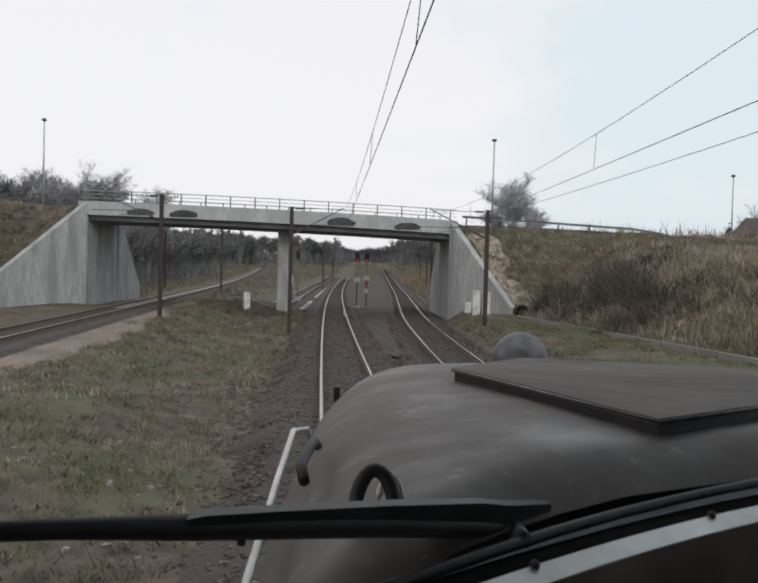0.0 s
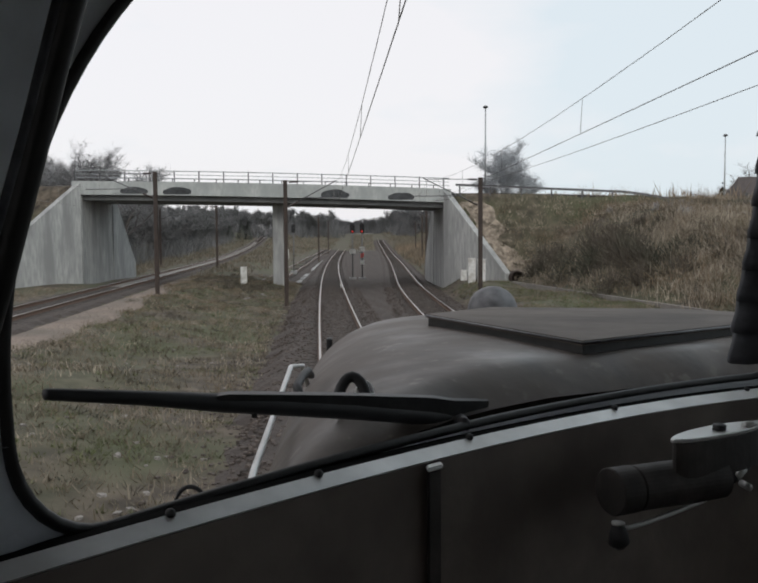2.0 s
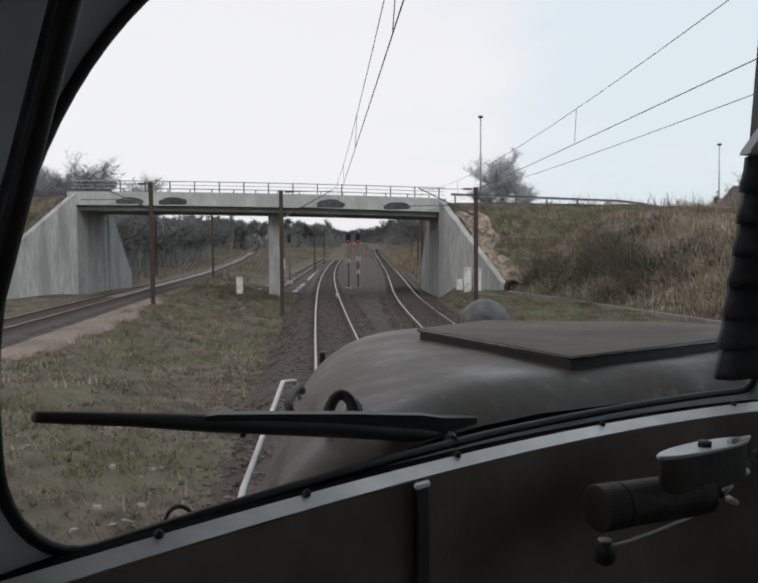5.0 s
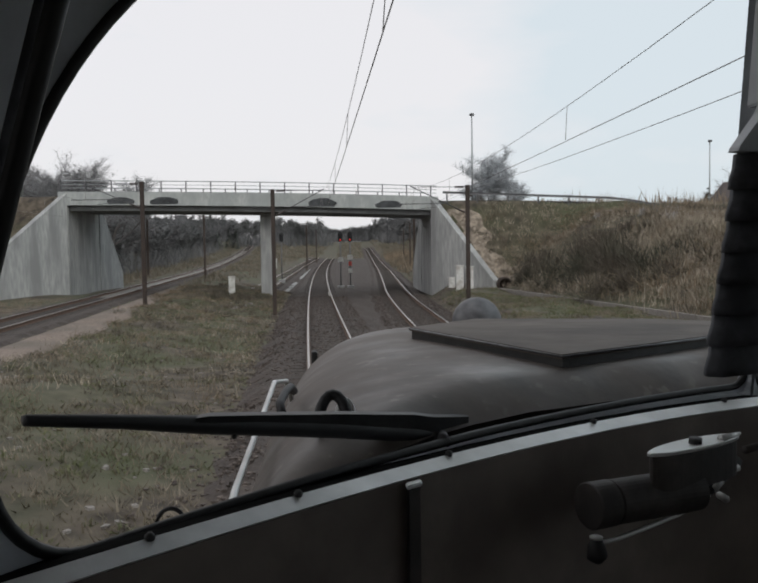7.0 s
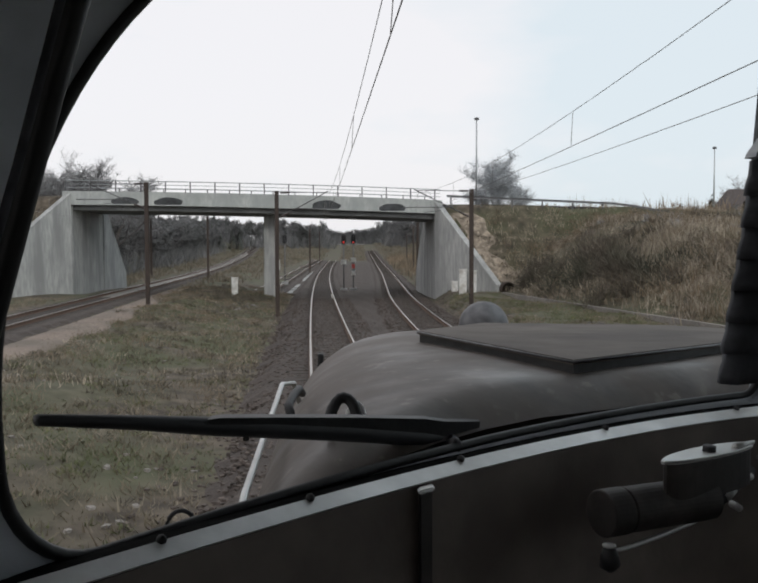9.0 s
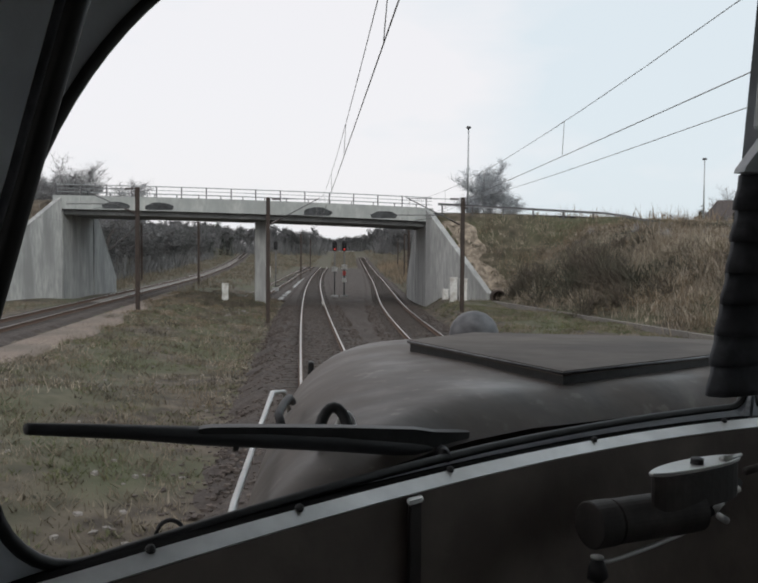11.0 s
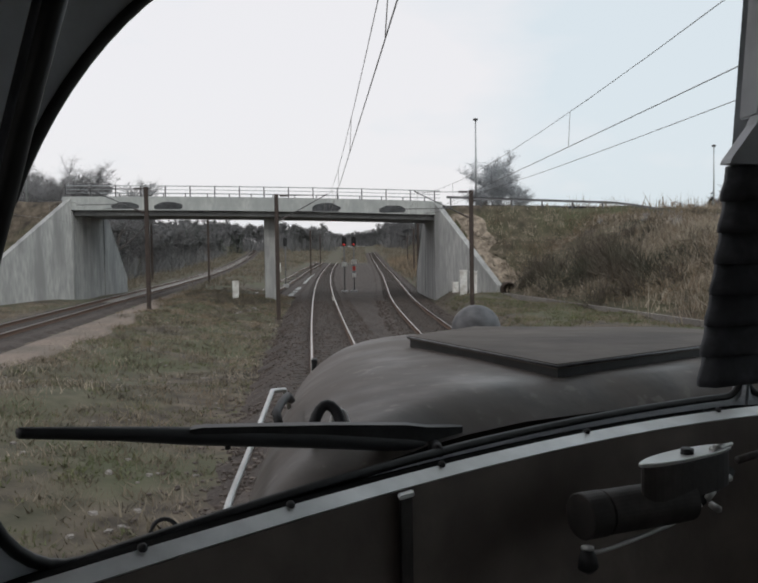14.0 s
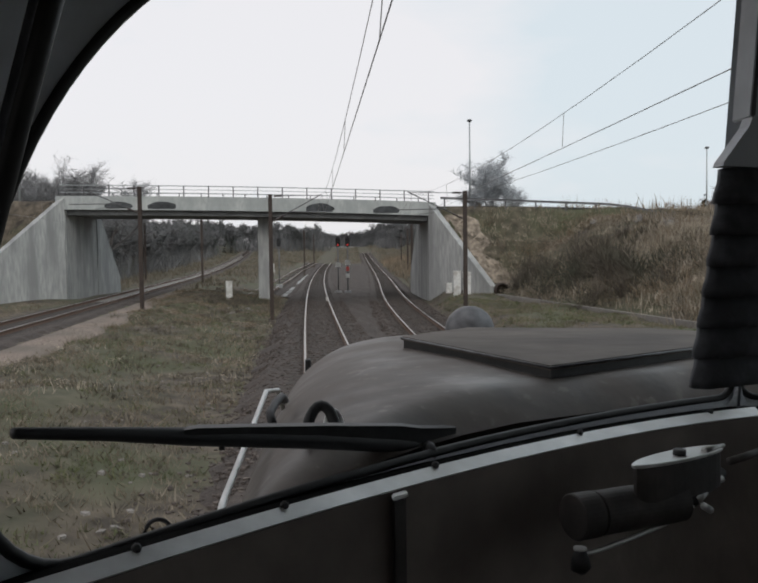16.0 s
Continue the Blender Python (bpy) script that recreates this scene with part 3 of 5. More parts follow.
def cantilever_mast(x, y, z, side, reach=2.5, registration=True, feeder=False, height=M_TOP, label="rusty steel mast with a cantilever arm for the overhead wire"):
    """An H-section mast; side is +1 where the arm points to the right."""
    mast = empty("overhead_mast", (x, y, z), label=label, category="mast", group="overhead line masts")
    h, w, t = height, 0.10, 0.018
    c = 0.008
    section = [(-w, -w), (w, -w), (w, -w + t), (c, -w + t), (c, w - t), (w, w - t), (w, w), (-w, w), (-w, w - t), (-c, w - t), (-c, -w + t), (-w, -w + t)]
    part("post", extrude_outline(bmesh.new(), section, "z", -0.3, h), M_RUST, mast)
    boxed("foundation", (-0.19, 0.19, -0.19, 0.19, -0.5, 0.03), M_FOOTING, mast, "soiled concrete footing", 0.03)
    boxed("cap", (-w - 0.01, w + 0.01, -w - 0.01, w + 0.01, h, h + 0.02), M_RUST, mast)
    s = side
    top = h - 0.06
    tip = (s * (reach + 0.1), 0, top + 0.02)
    arm = bar("top_tie", [(s * w, 0, top), tip], 0.016, M_STEEL, mast)
    strut = bar("strut", [(s * w, 0, h - 1.38), (s * reach, 0, top - 0.02), (s * (reach + 0.18), 0, top + 0.08)], 0.026, M_STEEL, mast)
    for who, a, b in ((arm, (s * (w + 0.1), 0, top), (s * (w + 0.55), 0, top + 0.004)), (strut, (s * (w + 0.05), 0, h - 1.36), (s * (w + 0.55), 0, h - 1.36 + 0.5 * (1.30 / (reach - w))))):
        a, b = Vector(a), Vector(b)
        n = 10
        pts = [a.lerp(b, k / n) for k in range(n + 1)]
        part("insulator", tube(bmesh.new(), pts, [0.062 if k % 2 else 0.038 for k in range(n + 1)], 8), M_INSUL, who, "dark ribbed insulator")
    if registration:
        zr = h - 0.90
        bar("registration_tube", [(s * 0.95, 0, zr + 0.02), (s * (reach + 0.75), 0, zr)], 0.022, M_STEEL, mast)
        bar("steady_arm", [(s * 1.55, 0, zr), (s * 1.57, 0, zr - 0.16), (s * 2.35, 0.02, zr - 0.24)], 0.013, M_STEEL, mast)
        bar("dropper", [(s * reach, 0, top - 0.02), (s * reach, 0, zr)], 0.007, M_WIRE, mast)
    if feeder:
        bar("bracket", [(-s * w, 0, h - 0.5), (-s * (w + 0.16), 0, h - 0.5)], 0.04, M_INSUL, mast)
    return mast


MASTS_L = [(-1.0, 30.3, -0.40), (-2.85, 72.7, -0.30)]
MASTS_R = [(7.56, 30.3, 0.25), (7.16, 71.4, 0.38), (7.4, 106.0, 0.45), (10.6, 150.0, 0.3), (13.0, 195.0, 0.3)]
FAR_L = [(-4.6, 118.0, 0.0), (-4.6, 160.0, 0.1), (-4.4, 205.0, 0.1)]
for x, y, z in MASTS_L:
    cantilever_mast(x, y, z, 1, 2.5, height=6.27 - z)
for k, (x, y, z) in enumerate(MASTS_R):
    cantilever_mast(x, y, z + float(rise(y)), -1, 2.75, feeder=True, height=6.27 - z if k < 2 else 6.2)
for x, y, z in FAR_L[1:]:
    cantilever_mast(x, y, z + float(rise(y)), 1, 2.6)
SIDE_MASTS = [(-10.0, 74.6, 0.30), (-12.6, 118.0, 0.3), (-22.0, 128.0, 0.6), (-15.5, 165.0, 0.3)]
cantilever_mast(-10.0, 74.6, 0.28, -1, 3.0, label="rusty steel mast between the main line and side track")
cantilever_mast(-21.5, 127.0, 0.45, 1, 3.0, label="rusty steel mast beyond the bridge")
cantilever_mast(-13.6, 118.0, 0.25, -1, 3.2, label="rusty steel mast beyond the bridge")


def hung_wire(name, knots, sag, radius, label, steps=14):
    """A wire through its supports, with a sag in each span."""
    pts = []
    for a, b in zip(knots, knots[1:]):
        a, b = Vector(a), Vector(b)
        for k in range(steps):
            t = k / steps
            p = a.lerp(b, t)
            pts.append((p.x, p.y, p.z - sag * min(1.0, ((b - a).length / 42) ** 2) * 4 * t * (1 - t)))
    pts.append(knots[-1])
    ob = part(name, tube(bmesh.new(), pts, radius, 5), M_WIRE, None, "", True)
    return tagged(ob, label, "wire", "overhead wires")


def line_wires(line, side, ys, stagger, label_c, label_m):
    zc, zm = 5.02, 6.12
    contact, carrier = [], []
    for k, y in enumerate(ys):
        st = stagger * (1 if k % 2 else -1)
        contact.append((float(line(y)) + st, y, zc + float(rise(y))))
        carrier.append((float(line(y)) + st * 0.6, y, (zm if not 84 < y < 100 else 5.5) + float(rise(y))))
    c = hung_wire("contact_wire", contact, 0.03, 0.0065, label_c)
    m = hung_wire("carrier_wire", carrier, 0.62, 0.0055, label_m)
    for (c0, c1, m0, m1) in zip(contact, contact[1:], carrier, carrier[1:]):
        if c1[1] - c0[1] < 16:
            continue
        for t in (0.12, 0.31, 0.5, 0.69, 0.88):
            pc, pm = Vector(c0).lerp(Vector(c1), t), Vector(m0).lerp(Vector(m1), t)
            bar("dropper", [(pc.x, pc.y, pc.z), (pm.x, pm.y, pm.z - 0.62 * min(1.0, ((c1[1] - c0[1]) / 42) ** 2) * 4 * t * (1 - t))], 0.005, M_WIRE, m, "", 4)


line_wires(left_track, 1, (-54, -12, 30.3, 72.7, 93.0, 118, 160, 205), 0.22, "bare copper contact wire over the running track", "sagging carrier wire over the running track")
line_wires(right_track, -1, (-54, -12, 30.3, 71.4, 93.0, 106, 150, 195, 240), 0.2, "bare copper contact wire over the second track", "sagging carrier wire over the second track")
line_wires(side_track, -1, (-54, -10, 32, 74.6, 93.0, 118, 165, 210), 0.2, "bare copper contact wire over the side track", "sagging carrier wire over the side track")
hung_wire("feeder_wire", [(7.9, -54, 5.75), (7.9, -12, 5.75), (7.82, 30.3, 5.85), (7.42, 71.4, 6.1), (7.66, 106, 6.5), (10.86, 150, 6.4), (13.3, 195, 6.4)], 0.16, 0.0085, "return wire carried on the outer side of the masts")

# ---- trackside things ----
def ground_at(x, y):
    return float(terrain(x, y))


def arched_hut(x, y, z):
    hut = empty("relay_hut", (x, y, z), -2, label="small dark boarded trackside hut with an arched roof", category="hut")
    w, d, h, rise = 1.36, 2.1, 2.12, 0.30
    arc = [(w / 2 * math.cos(a), h + rise * math.sin(a)) for a in np.linspace(0, math.pi, 13)]
    part("body", extrude_outline(bmesh.new(), [(-w / 2, -0.3), (w / 2, -0.3)] + arc, "y", 0.0, d), M_HUT, hut, "dark grey boarded walls")
    for k in range(9):
        bx = -w / 2 + 0.075 + k * 0.15
        top = h + rise * math.sqrt(max(0, 1 - (bx / (w / 2)) ** 2)) - 0.05
        boxed("board", (bx - 0.066, bx + 0.066, -0.016, -0.002, -0.05, top), M_HUT, hut)
    for k in range(12):
        by = 0.1 + k * 0.172
        boxed("board", (-w / 2 - 0.016, -w / 2 - 0.002, by - 0.075, by + 0.075, -0.05, h - 0.02), M_HUT, hut)
    ro = [(1.10 * w / 2 * math.cos(a) * 1.06, h - 0.02 + (rise + 0.07) * math.sin(a)) for a in np.linspace(-0.06, math.pi + 0.06, 15)]
    ri = [(1.10 * w / 2 * math.cos(a) * 1.06, h - 0.07 + (rise + 0.05) * math.sin(a)) for a in np.linspace(math.pi + 0.06, -0.06, 15)]
    part("roof", extrude_outline(bmesh.new(), ro + ri, "y", -0.2, d + 0.2), M_HUTROOF, hut, "brown felted arched roof")
    boxed("notice", (-w / 2 - 0.034, -w / 2 - 0.018, 0.98, 1.32, 1.28, 1.62), M_WHITE, hut, "small white plate")
    boxed("notice", (-w / 2 - 0.034, -w / 2 - 0.018, 0.42, 0.78, 0.98, 1.30), M_WHITE, hut, "small white plate")
    boxed("lamp", (w / 2 + 0.02, w / 2 + 0.2, 0.05, 0.2, h - 0.25, h - 0.12), M_BLACK, hut, "small dark wall lamp")
    boxed("corner_post", (w / 2 - 0.02, w / 2 + 0.06, -0.03, 0.06, -0.2, h - 0.04), M_FOOTING, hut, "weathered corner board")


arched_hut(9.25, 33.4, 0.42)


def street_lamp(x, y, z, top, label):
    lamp = empty("street_lamp", (x, y, z), label=label, category="street lamp", group="street lamps along the road")
    h = top - z
    bar("pole", [(0, 0, -0.2), (0, 0, h * 0.5), (0, 0, h)], [0.085, 0.065, 0.045], M_GALV, lamp)
    bm = bmesh.new()
    bmesh.ops.create_uvsphere(bm, u_segments=12, v_segments=8, radius=0.2)
    bmesh.ops.scale(bm, vec=(1, 1, 0.55), verts=bm.verts)
    bmesh.ops.translate(bm, vec=(0, 0, h + 0.05), verts=bm.verts)
    part("lantern", bm, M_STEEL, lamp, "dark flattened lantern", True)


for x, y, top in ((10.6, 91.8, 12.95), (-22.7, 92.0, 13.5), (33.0, 101.5, 12.0)):
    street_lamp(x, y, ground_at(x, y), top, "tall thin grey street lamp standing beside the road")


def light_signal(x, y, z, plates, lit=True):
    s = empty("light_signal", (x, y, z), label="railway light signal showing red on a dark post" if lit else "unlit railway light signal beyond the bridge", category="signal", group="pair of light signals")
    bar("post", [(0, 0, -0.4), (0, 0, 3.86)], 0.055, M_STEEL, s)
    head = part("head", extrude_outline(bmesh.new(), [(0.20 * math.cos(a), 4.28 + (0.24 if math.sin(a) > 0 else -0.24) + 0.20 * math.sin(a)) for a in np.linspace(0, 2 * math.pi, 20)[:-1]], "y", -0.06, 0.06), M_BLACK, s, "black rounded backboard")
    for k, h in enumerate((4.52, 4.28, 4.04)):
        bar("hood", [(0, -0.06, h), (0, -0.28, h - 0.02)], [0.10, 0.09], M_BLACK, head, "", 12)
    bm = bmesh.new()
    bmesh.ops.create_circle(bm, cap_ends=True, radius=0.075, segments=14, matrix=pose(0, -0.29, 4.02, 90))
    part("red_lamp", bm, M_RED_LAMP, head, "lit red lamp") if lit else part("lens", bm, M_PANE, head, "dark lens")
    for h, mat, w, name in plates:
        boxed("plate", (-w / 2, w / 2, -0.10, -0.07, h - 0.19, h + 0.19), mat, s, name, 0.01)
    boxed("foot", (-0.3, 0.3, -0.3, 0.3, -0.5, 0.05), M_CONCRETE, s, "", 0.03)


light_signal(0.62, 102.0, -0.1, ((2.3, M_WHITE, 0.46, "white plate"),))
light_signal(-5.3, 114.0, 0.1, (), False)
light_signal(1.45, 102.0, -0.1, ((2.5, M_WHITE, 0.46, "white plate"), (1.95, M_RED, 0.26, "faded red plate"), (1.35, M_WHITE, 0.3, "white plate")))


def cabinet(x, y, w, d, h, label, turn=0, lid=True):
    z = ground_at(x, y)
    c = empty("trackside_cabinet", (x, y, z), turn, label=label, category="cabinet", group="white trackside cabinets")
    boxed("body", (-w / 2, w / 2, -d / 2, d / 2, -0.25, h), M_WHITE, c, "", 0.03)
    boxed("door", (-w / 2 + 0.04, w / 2 - 0.04, -d / 2 - 0.02, -d / 2 + 0.005, 0.08, h - 0.06), M_WHITE, c, "", 0.008)
    if lid:
        boxed("lid", (-w / 2 - 0.03, w / 2 + 0.03, -d / 2 - 0.04, d / 2 + 0.03, h + 0.002, h + 0.06), M_WHITE, c, "", 0.015)


cabinet(-7.3, 90.2, 0.46, 0.36, 1.25, "tall white trackside cabinet in rough grass", 8)
cabinet(8.15, 81.6, 0.46, 0.36, 1.5, "tall white cabinet before the wing wall", -6)
cabinet(8.72, 81.3, 0.44, 0.36, 1.35, "white cabinet with stained side before wing wall", 5)
cabinet(8.15, 85.6, 0.40, 0.32, 0.62, "small low white cabinet on the ground", 0)
cabinet(13.5, 118.0, 0.5, 0.4, 1.1, "distant white cabinet beside the second track", 0)
cabinet(-10.2, 168.0, 0.7, 0.5, 1.6, "distant white cabinet between the tracks", 0)


def well(x, y):
    z = ground_at(x, y)
    w = empty("concrete_well", (x, y, z), label="round concrete well ring with a lid in grass", category="well")

    def ring(r0, r1, z0, z1, n=28):
        bm = bmesh.new()
        vs = [[bm.verts.new((r * math.cos(2 * math.pi * k / n), r * math.sin(2 * math.pi * k / n), h)) for k in range(n)] for r, h in ((r1, z0), (r1, z1 - 0.03), (r1 - 0.03, z1), (r0, z1), (r0, z0))]
        for a, b in zip(vs, vs[1:]):
            for k in range(n):
                bm.faces.new((a[k], a[(k + 1) % n], b[(k + 1) % n], b[k]))
        return bm
    part("ring", ring(0.30, 0.42, -0.3, 0.22), M_CONCRETE, w, "grey concrete ring", True)
    part("lid", ring(0.004, 0.31, 0.12, 0.30), M_FASCIA, w, "paler concrete lid", True)


well(-1.62, 14.3)


def low_kerb():
    ys = np.linspace(80.5, 55, 18)
    k = empty("drain_kerb", (0, 0, 0), label="low pale concrete kerb along the bank's foot", category="kerb", kind="structure")
    xs = np.interp(ys, (55, 80.5), (13.9, 10.5))
    for xa, ya, xb, yb in zip(xs, ys, xs[1:], ys[1:]):
        v = []
        for x, y in ((xa, ya - 0.02), (xb, yb + 0.02)):
            v += [(x - 0.10, y, 0.1), (x - 0.10, y, 0.56), (x + 0.10, y, 0.56), (x + 0.10, y, 0.1)]
        raw("kerb_stone", v, [(0, 4, 5, 1), (1, 5, 6, 2), (2, 6, 7, 3), (0, 1, 2, 3), (4, 7, 6, 5)], M_STONE, k)


low_kerb()

# worn soil beside the wing wall
sx, sy = np.arange(0, 3.31, 0.3), np.arange(82.0, 88.4, 0.3)
verts, faces = [], []
for j, y in enumerate(sy):
    x0 = RIGHT_END + 0.58 + min(BRIDGE_Y0 - y, 5.0) * 0.72
    for i, dx in enumerate(sx):
        x = x0 + dx * (0.52 + 0.16 * math.sin(y * 2.1) + 0.10 * math.sin(y * 5.3)) + 0.35
        verts.append((x, y, ground_at(x, y) + 0.05 + 0.025 * math.sin(2.3 * x + 1.1 * y) - (0.16 if i in (0, len(sx) - 1) else 0)))
n = len(sx)
faces = [(j * n + i, j * n + i + 1, (j + 1) * n + i + 1, (j + 1) * n + i) for j in range(len(sy) - 1) for i in range(n - 1)]
tagged(raw("soil_scar", verts, faces, M_SOIL, smooth=True), "bare sandy soil slipping beside the wing wall", "soil", kind="structure")


def culvert(x, y):
    z = ground_at(x, y)
    c = empty("culvert", (x, y, z), label="dark culvert mouth at the foot of the bank", category="culvert")
    bm = bmesh.new()
    n = 20
    rows = [[bm.verts.new((r * math.cos(2 * math.pi * k / n), v, 0.28 + r * math.sin(2 * math.pi * k / n))) for k in range(n)] for r, v in ((0.36, 0.6), (0.36, -0.1), (0.46, -0.1), (0.46, 0.6))]
    for a, b in zip(rows, rows[1:]):
        for k in range(n):
            bm.faces.new((a[k], a[(k + 1) % n], b[(k + 1) % n], b[k]))
    bm.faces.new(rows[0])
    part("pipe", bm, M_RUST, c, "", True)


culvert(11.0, 81.4)


def post_marker(x, y, h, label):
    p = empty("marker_post", (x, y, ground_at(x, y)), label=label, category="post")
    boxed("shaft", (-0.05, 0.05, -0.05, 0.05, -0.2, h), M_WHITE, p, "", 0.01)
    boxed("head", (-0.09, 0.09, -0.07, 0.07, h, h + 0.12), M_WHITE, p, "", 0.02)


post_marker(-24.2, 74.0, 1.1, "short white marker post in the bank's brush")
post_marker(-0.2, 88.0, 0.5, "short pale marker stone between the tracks")


# ---- houses ----
def house(x, y, z, w, d, wall, roof, turn, hip, label):
    h = empty("house", (x, y, z), turn, label=label, category="house")
    boxed("wall", (-w / 2, w / 2, -d / 2, d / 2, -1.5, wall), M_RENDER, h, "pale rendered walls")
    e = 0.45
    a, b, t = w / 2 + e, d / 2 + e, w / 2 - hip
    v = [(-a, -b, wall), (a, -b, wall), (a, b, wall), (-a, b, wall), (-t, 0, wall + roof), (t, 0, wall + roof)]
    raw("roof", v, [(0, 1, 5, 4), (1, 2, 5), (2, 3, 4, 5), (3, 0, 4), (0, 3, 2, 1)], M_TILE, h, "dark tiled hipped roof")
    boxed("chimney", (t * 0.5 - 0.3, t * 0.5 + 0.3, -0.3, 0.3, wall + roof * 0.6, wall + roof + 0.7), M_HUTROOF, h, "brick chimney")
    for wx in (-w * 0.3, 0.0, w * 0.3):
        win = boxed("window", (wx - 0.6, wx + 0.6, -d / 2 - 0.05, -d / 2 - 0.004, 0.9, 2.1), M_WHITE, h, "white window frame")
        boxed("pane", (wx - 0.52, wx + 0.52, -d / 2 - 0.065, -d / 2 - 0.052, 0.98, 2.02), M_PANE, win)


house(60.0, 150.0, 5.2, 10.0, 9.0, 2.6, 4.2, -8, 1.6, "house with a dark hipped roof behind the brush")
house(-49.0, 141.0, 6.6, 9.0, 8.0, 2.4, 4.0, 6, 0.4, "dark-roofed house behind the bank's trees")

# ---- plants ----
RNG = np.random.default_rng(11)


def blades(name, x, y, z, height, width, lean, per, spread, mat, tags, up=0.0):
    """Clumps of thin upright blades, one triangle each, all in one mesh."""
    n = len(x)
    h = np.repeat(height, per) * RNG.uniform(0.45, 1.15, n * per)
    bx = np.repeat(x, per) + RNG.normal(0, spread, n * per)
    by = np.repeat(y, per) + RNG.normal(0, spread, n * per)
    bz = np.repeat(z, per) - 0.03
    turn, tilt, way = RNG.uniform(0, np.pi, n * per), np.abs(RNG.normal(0, lean, n * per)), RNG.uniform(0, 2 * np.pi, n * per)
    w = np.repeat(width, per) * RNG.uniform(0.5, 1.3, n * per)
    dx, dy = np.cos(turn) * w, np.sin(turn) * w
    a = np.stack([bx - dx, by - dy, bz + up], -1)
    b = np.stack([bx + dx, by + dy, bz + up], -1)
    c = np.stack([bx + h * tilt * np.cos(way), by + h * tilt * np.sin(way), bz + up + h], -1)
    verts = np.stack([a, b, c], 1).reshape(-1, 3)
    me = bpy.data.meshes.new(name)
    me.from_pydata(verts, [], np.arange(len(verts)).reshape(-1, 3))
    me.materials.append(mat)
    return tagged(new(name, me), *tags, kind="stuff")


def scatter(n, x0, x1, y0, y1, keep):
    x, y = RNG.uniform(x0, x1, n), RNG.uniform(y0, y1, n)
    k = keep(x, y)
    return x[k], y[k], terrain(x[k], y[k])


def patchy(x, y, s, seed):
    return np.sin(x * s + seed + 2.1 * np.sin(y * s * 0.7 + seed)) * np.sin(y * s * 1.1 + 1.7 * np.sin(x * s * 0.6 - seed))


def open_ground(x, y):
    xl, xr, xs = left_track(np.clip(y, -100, 180)), right_track(y), side_track(y)
    clear = (x < xl - 2.5) | (x > xr + 2.5) | ((x > xl + 2.4) & (x < xr - 2.4))
    near = np.clip(BRIDGE_Y0 - y, 0, 7)
    wing = (y > 82) & (y < 103) & (((x > 6.5) & (x < RIGHT_END + 1.9 + near * 0.72)) | ((x < -17.5) & (x > LEFT_END - 0.9 - near * 0.63)))
    deck = (y > 89) & (y < 95.8) & ((x > 6.5) | (x < -17.8))
    return clear & (np.abs(x - xs) > 2.6) & ~wing & ~deck


# low weeds and grass on the verge
x, y, z = scatter(18000, -13, 1, 0, 99, lambda x, y: open_ground(x, y) & (patchy(x, y, 0.9, 1.0) > -0.55))
blades("dry_weeds", x, y, z, RNG.uniform(0.08, 0.22, len(x)), np.full(len(x), 0.018), 0.9, 8, 0.14, M_DRYGRASS, ("low dry weeds and grass on the verge", "grass"))
x, y, z = scatter(5200, -13, 1, 0, 99, lambda x, y: open_ground(x, y) & (patchy(x, y, 0.55, 4.0) > 0.25))
blades("bleached_stalks", x, y, z, np.full(len(x), 0.24), np.full(len(x), 0.010), 0.8, 5, 0.2, M_STRAW, ("bleached dead stalks among the weeds", "grass"))
x, y, z = scatter(4200, -13, 1, 0, 99, lambda x, y: open_ground(x, y) & (patchy(x, y, 0.7, 7.0) > 0.1))
blades("dark_stalks", x, y, z, np.full(len(x), 0.30), np.full(len(x), 0.012), 0.6, 6, 0.12, M_BRUSH, ("dark dead weed stalks on the verge", "weeds"))
x, y, z = scatter(5000, -24, -13, 30, 88, lambda x, y: open_ground(x, y) & (patchy(x, y, 0.8, 3.0) > -0.5))
blades("dry_weeds", x, y, z, RNG.uniform(0.1, 0.35, len(x)), np.full(len(x), 0.018), 0.9, 8, 0.16, M_DRYGRASS, ("dry weeds between the side track and the bank", "grass"))
x, y, z = scatter(8000, 6.5, 17, 8, 82, lambda x, y: open_ground(x, y) & (patchy(x, y, 0.8, 2.0) > -0.4))
blades("dry_grass", x, y, z, np.full(len(x), 0.17), np.full(len(x), 0.018), 0.6, 7, 0.12, M_DRYGRASS, ("short yellowed grass beside the second track", "grass"))


def bank_right(x, y):
    fr = np.interp(y, (-60, 0, 40, 56, 67, 82, 99), (19, 17.5, 16, 14.2, 12.6, 10.9, 10.2))
    return (x > fr + 0.3) & (x < fr + 22) & open_ground(x, y)


def bank_left(x, y):
    fl = np.interp(y, (-60, 30, 50, 70, 82, 99), (-16.5, -17.5, -18.6, -20.2, -22.6, -22.6))
    return (x < fl - 0.2) & (x > fl - 26) & open_ground(x, y)


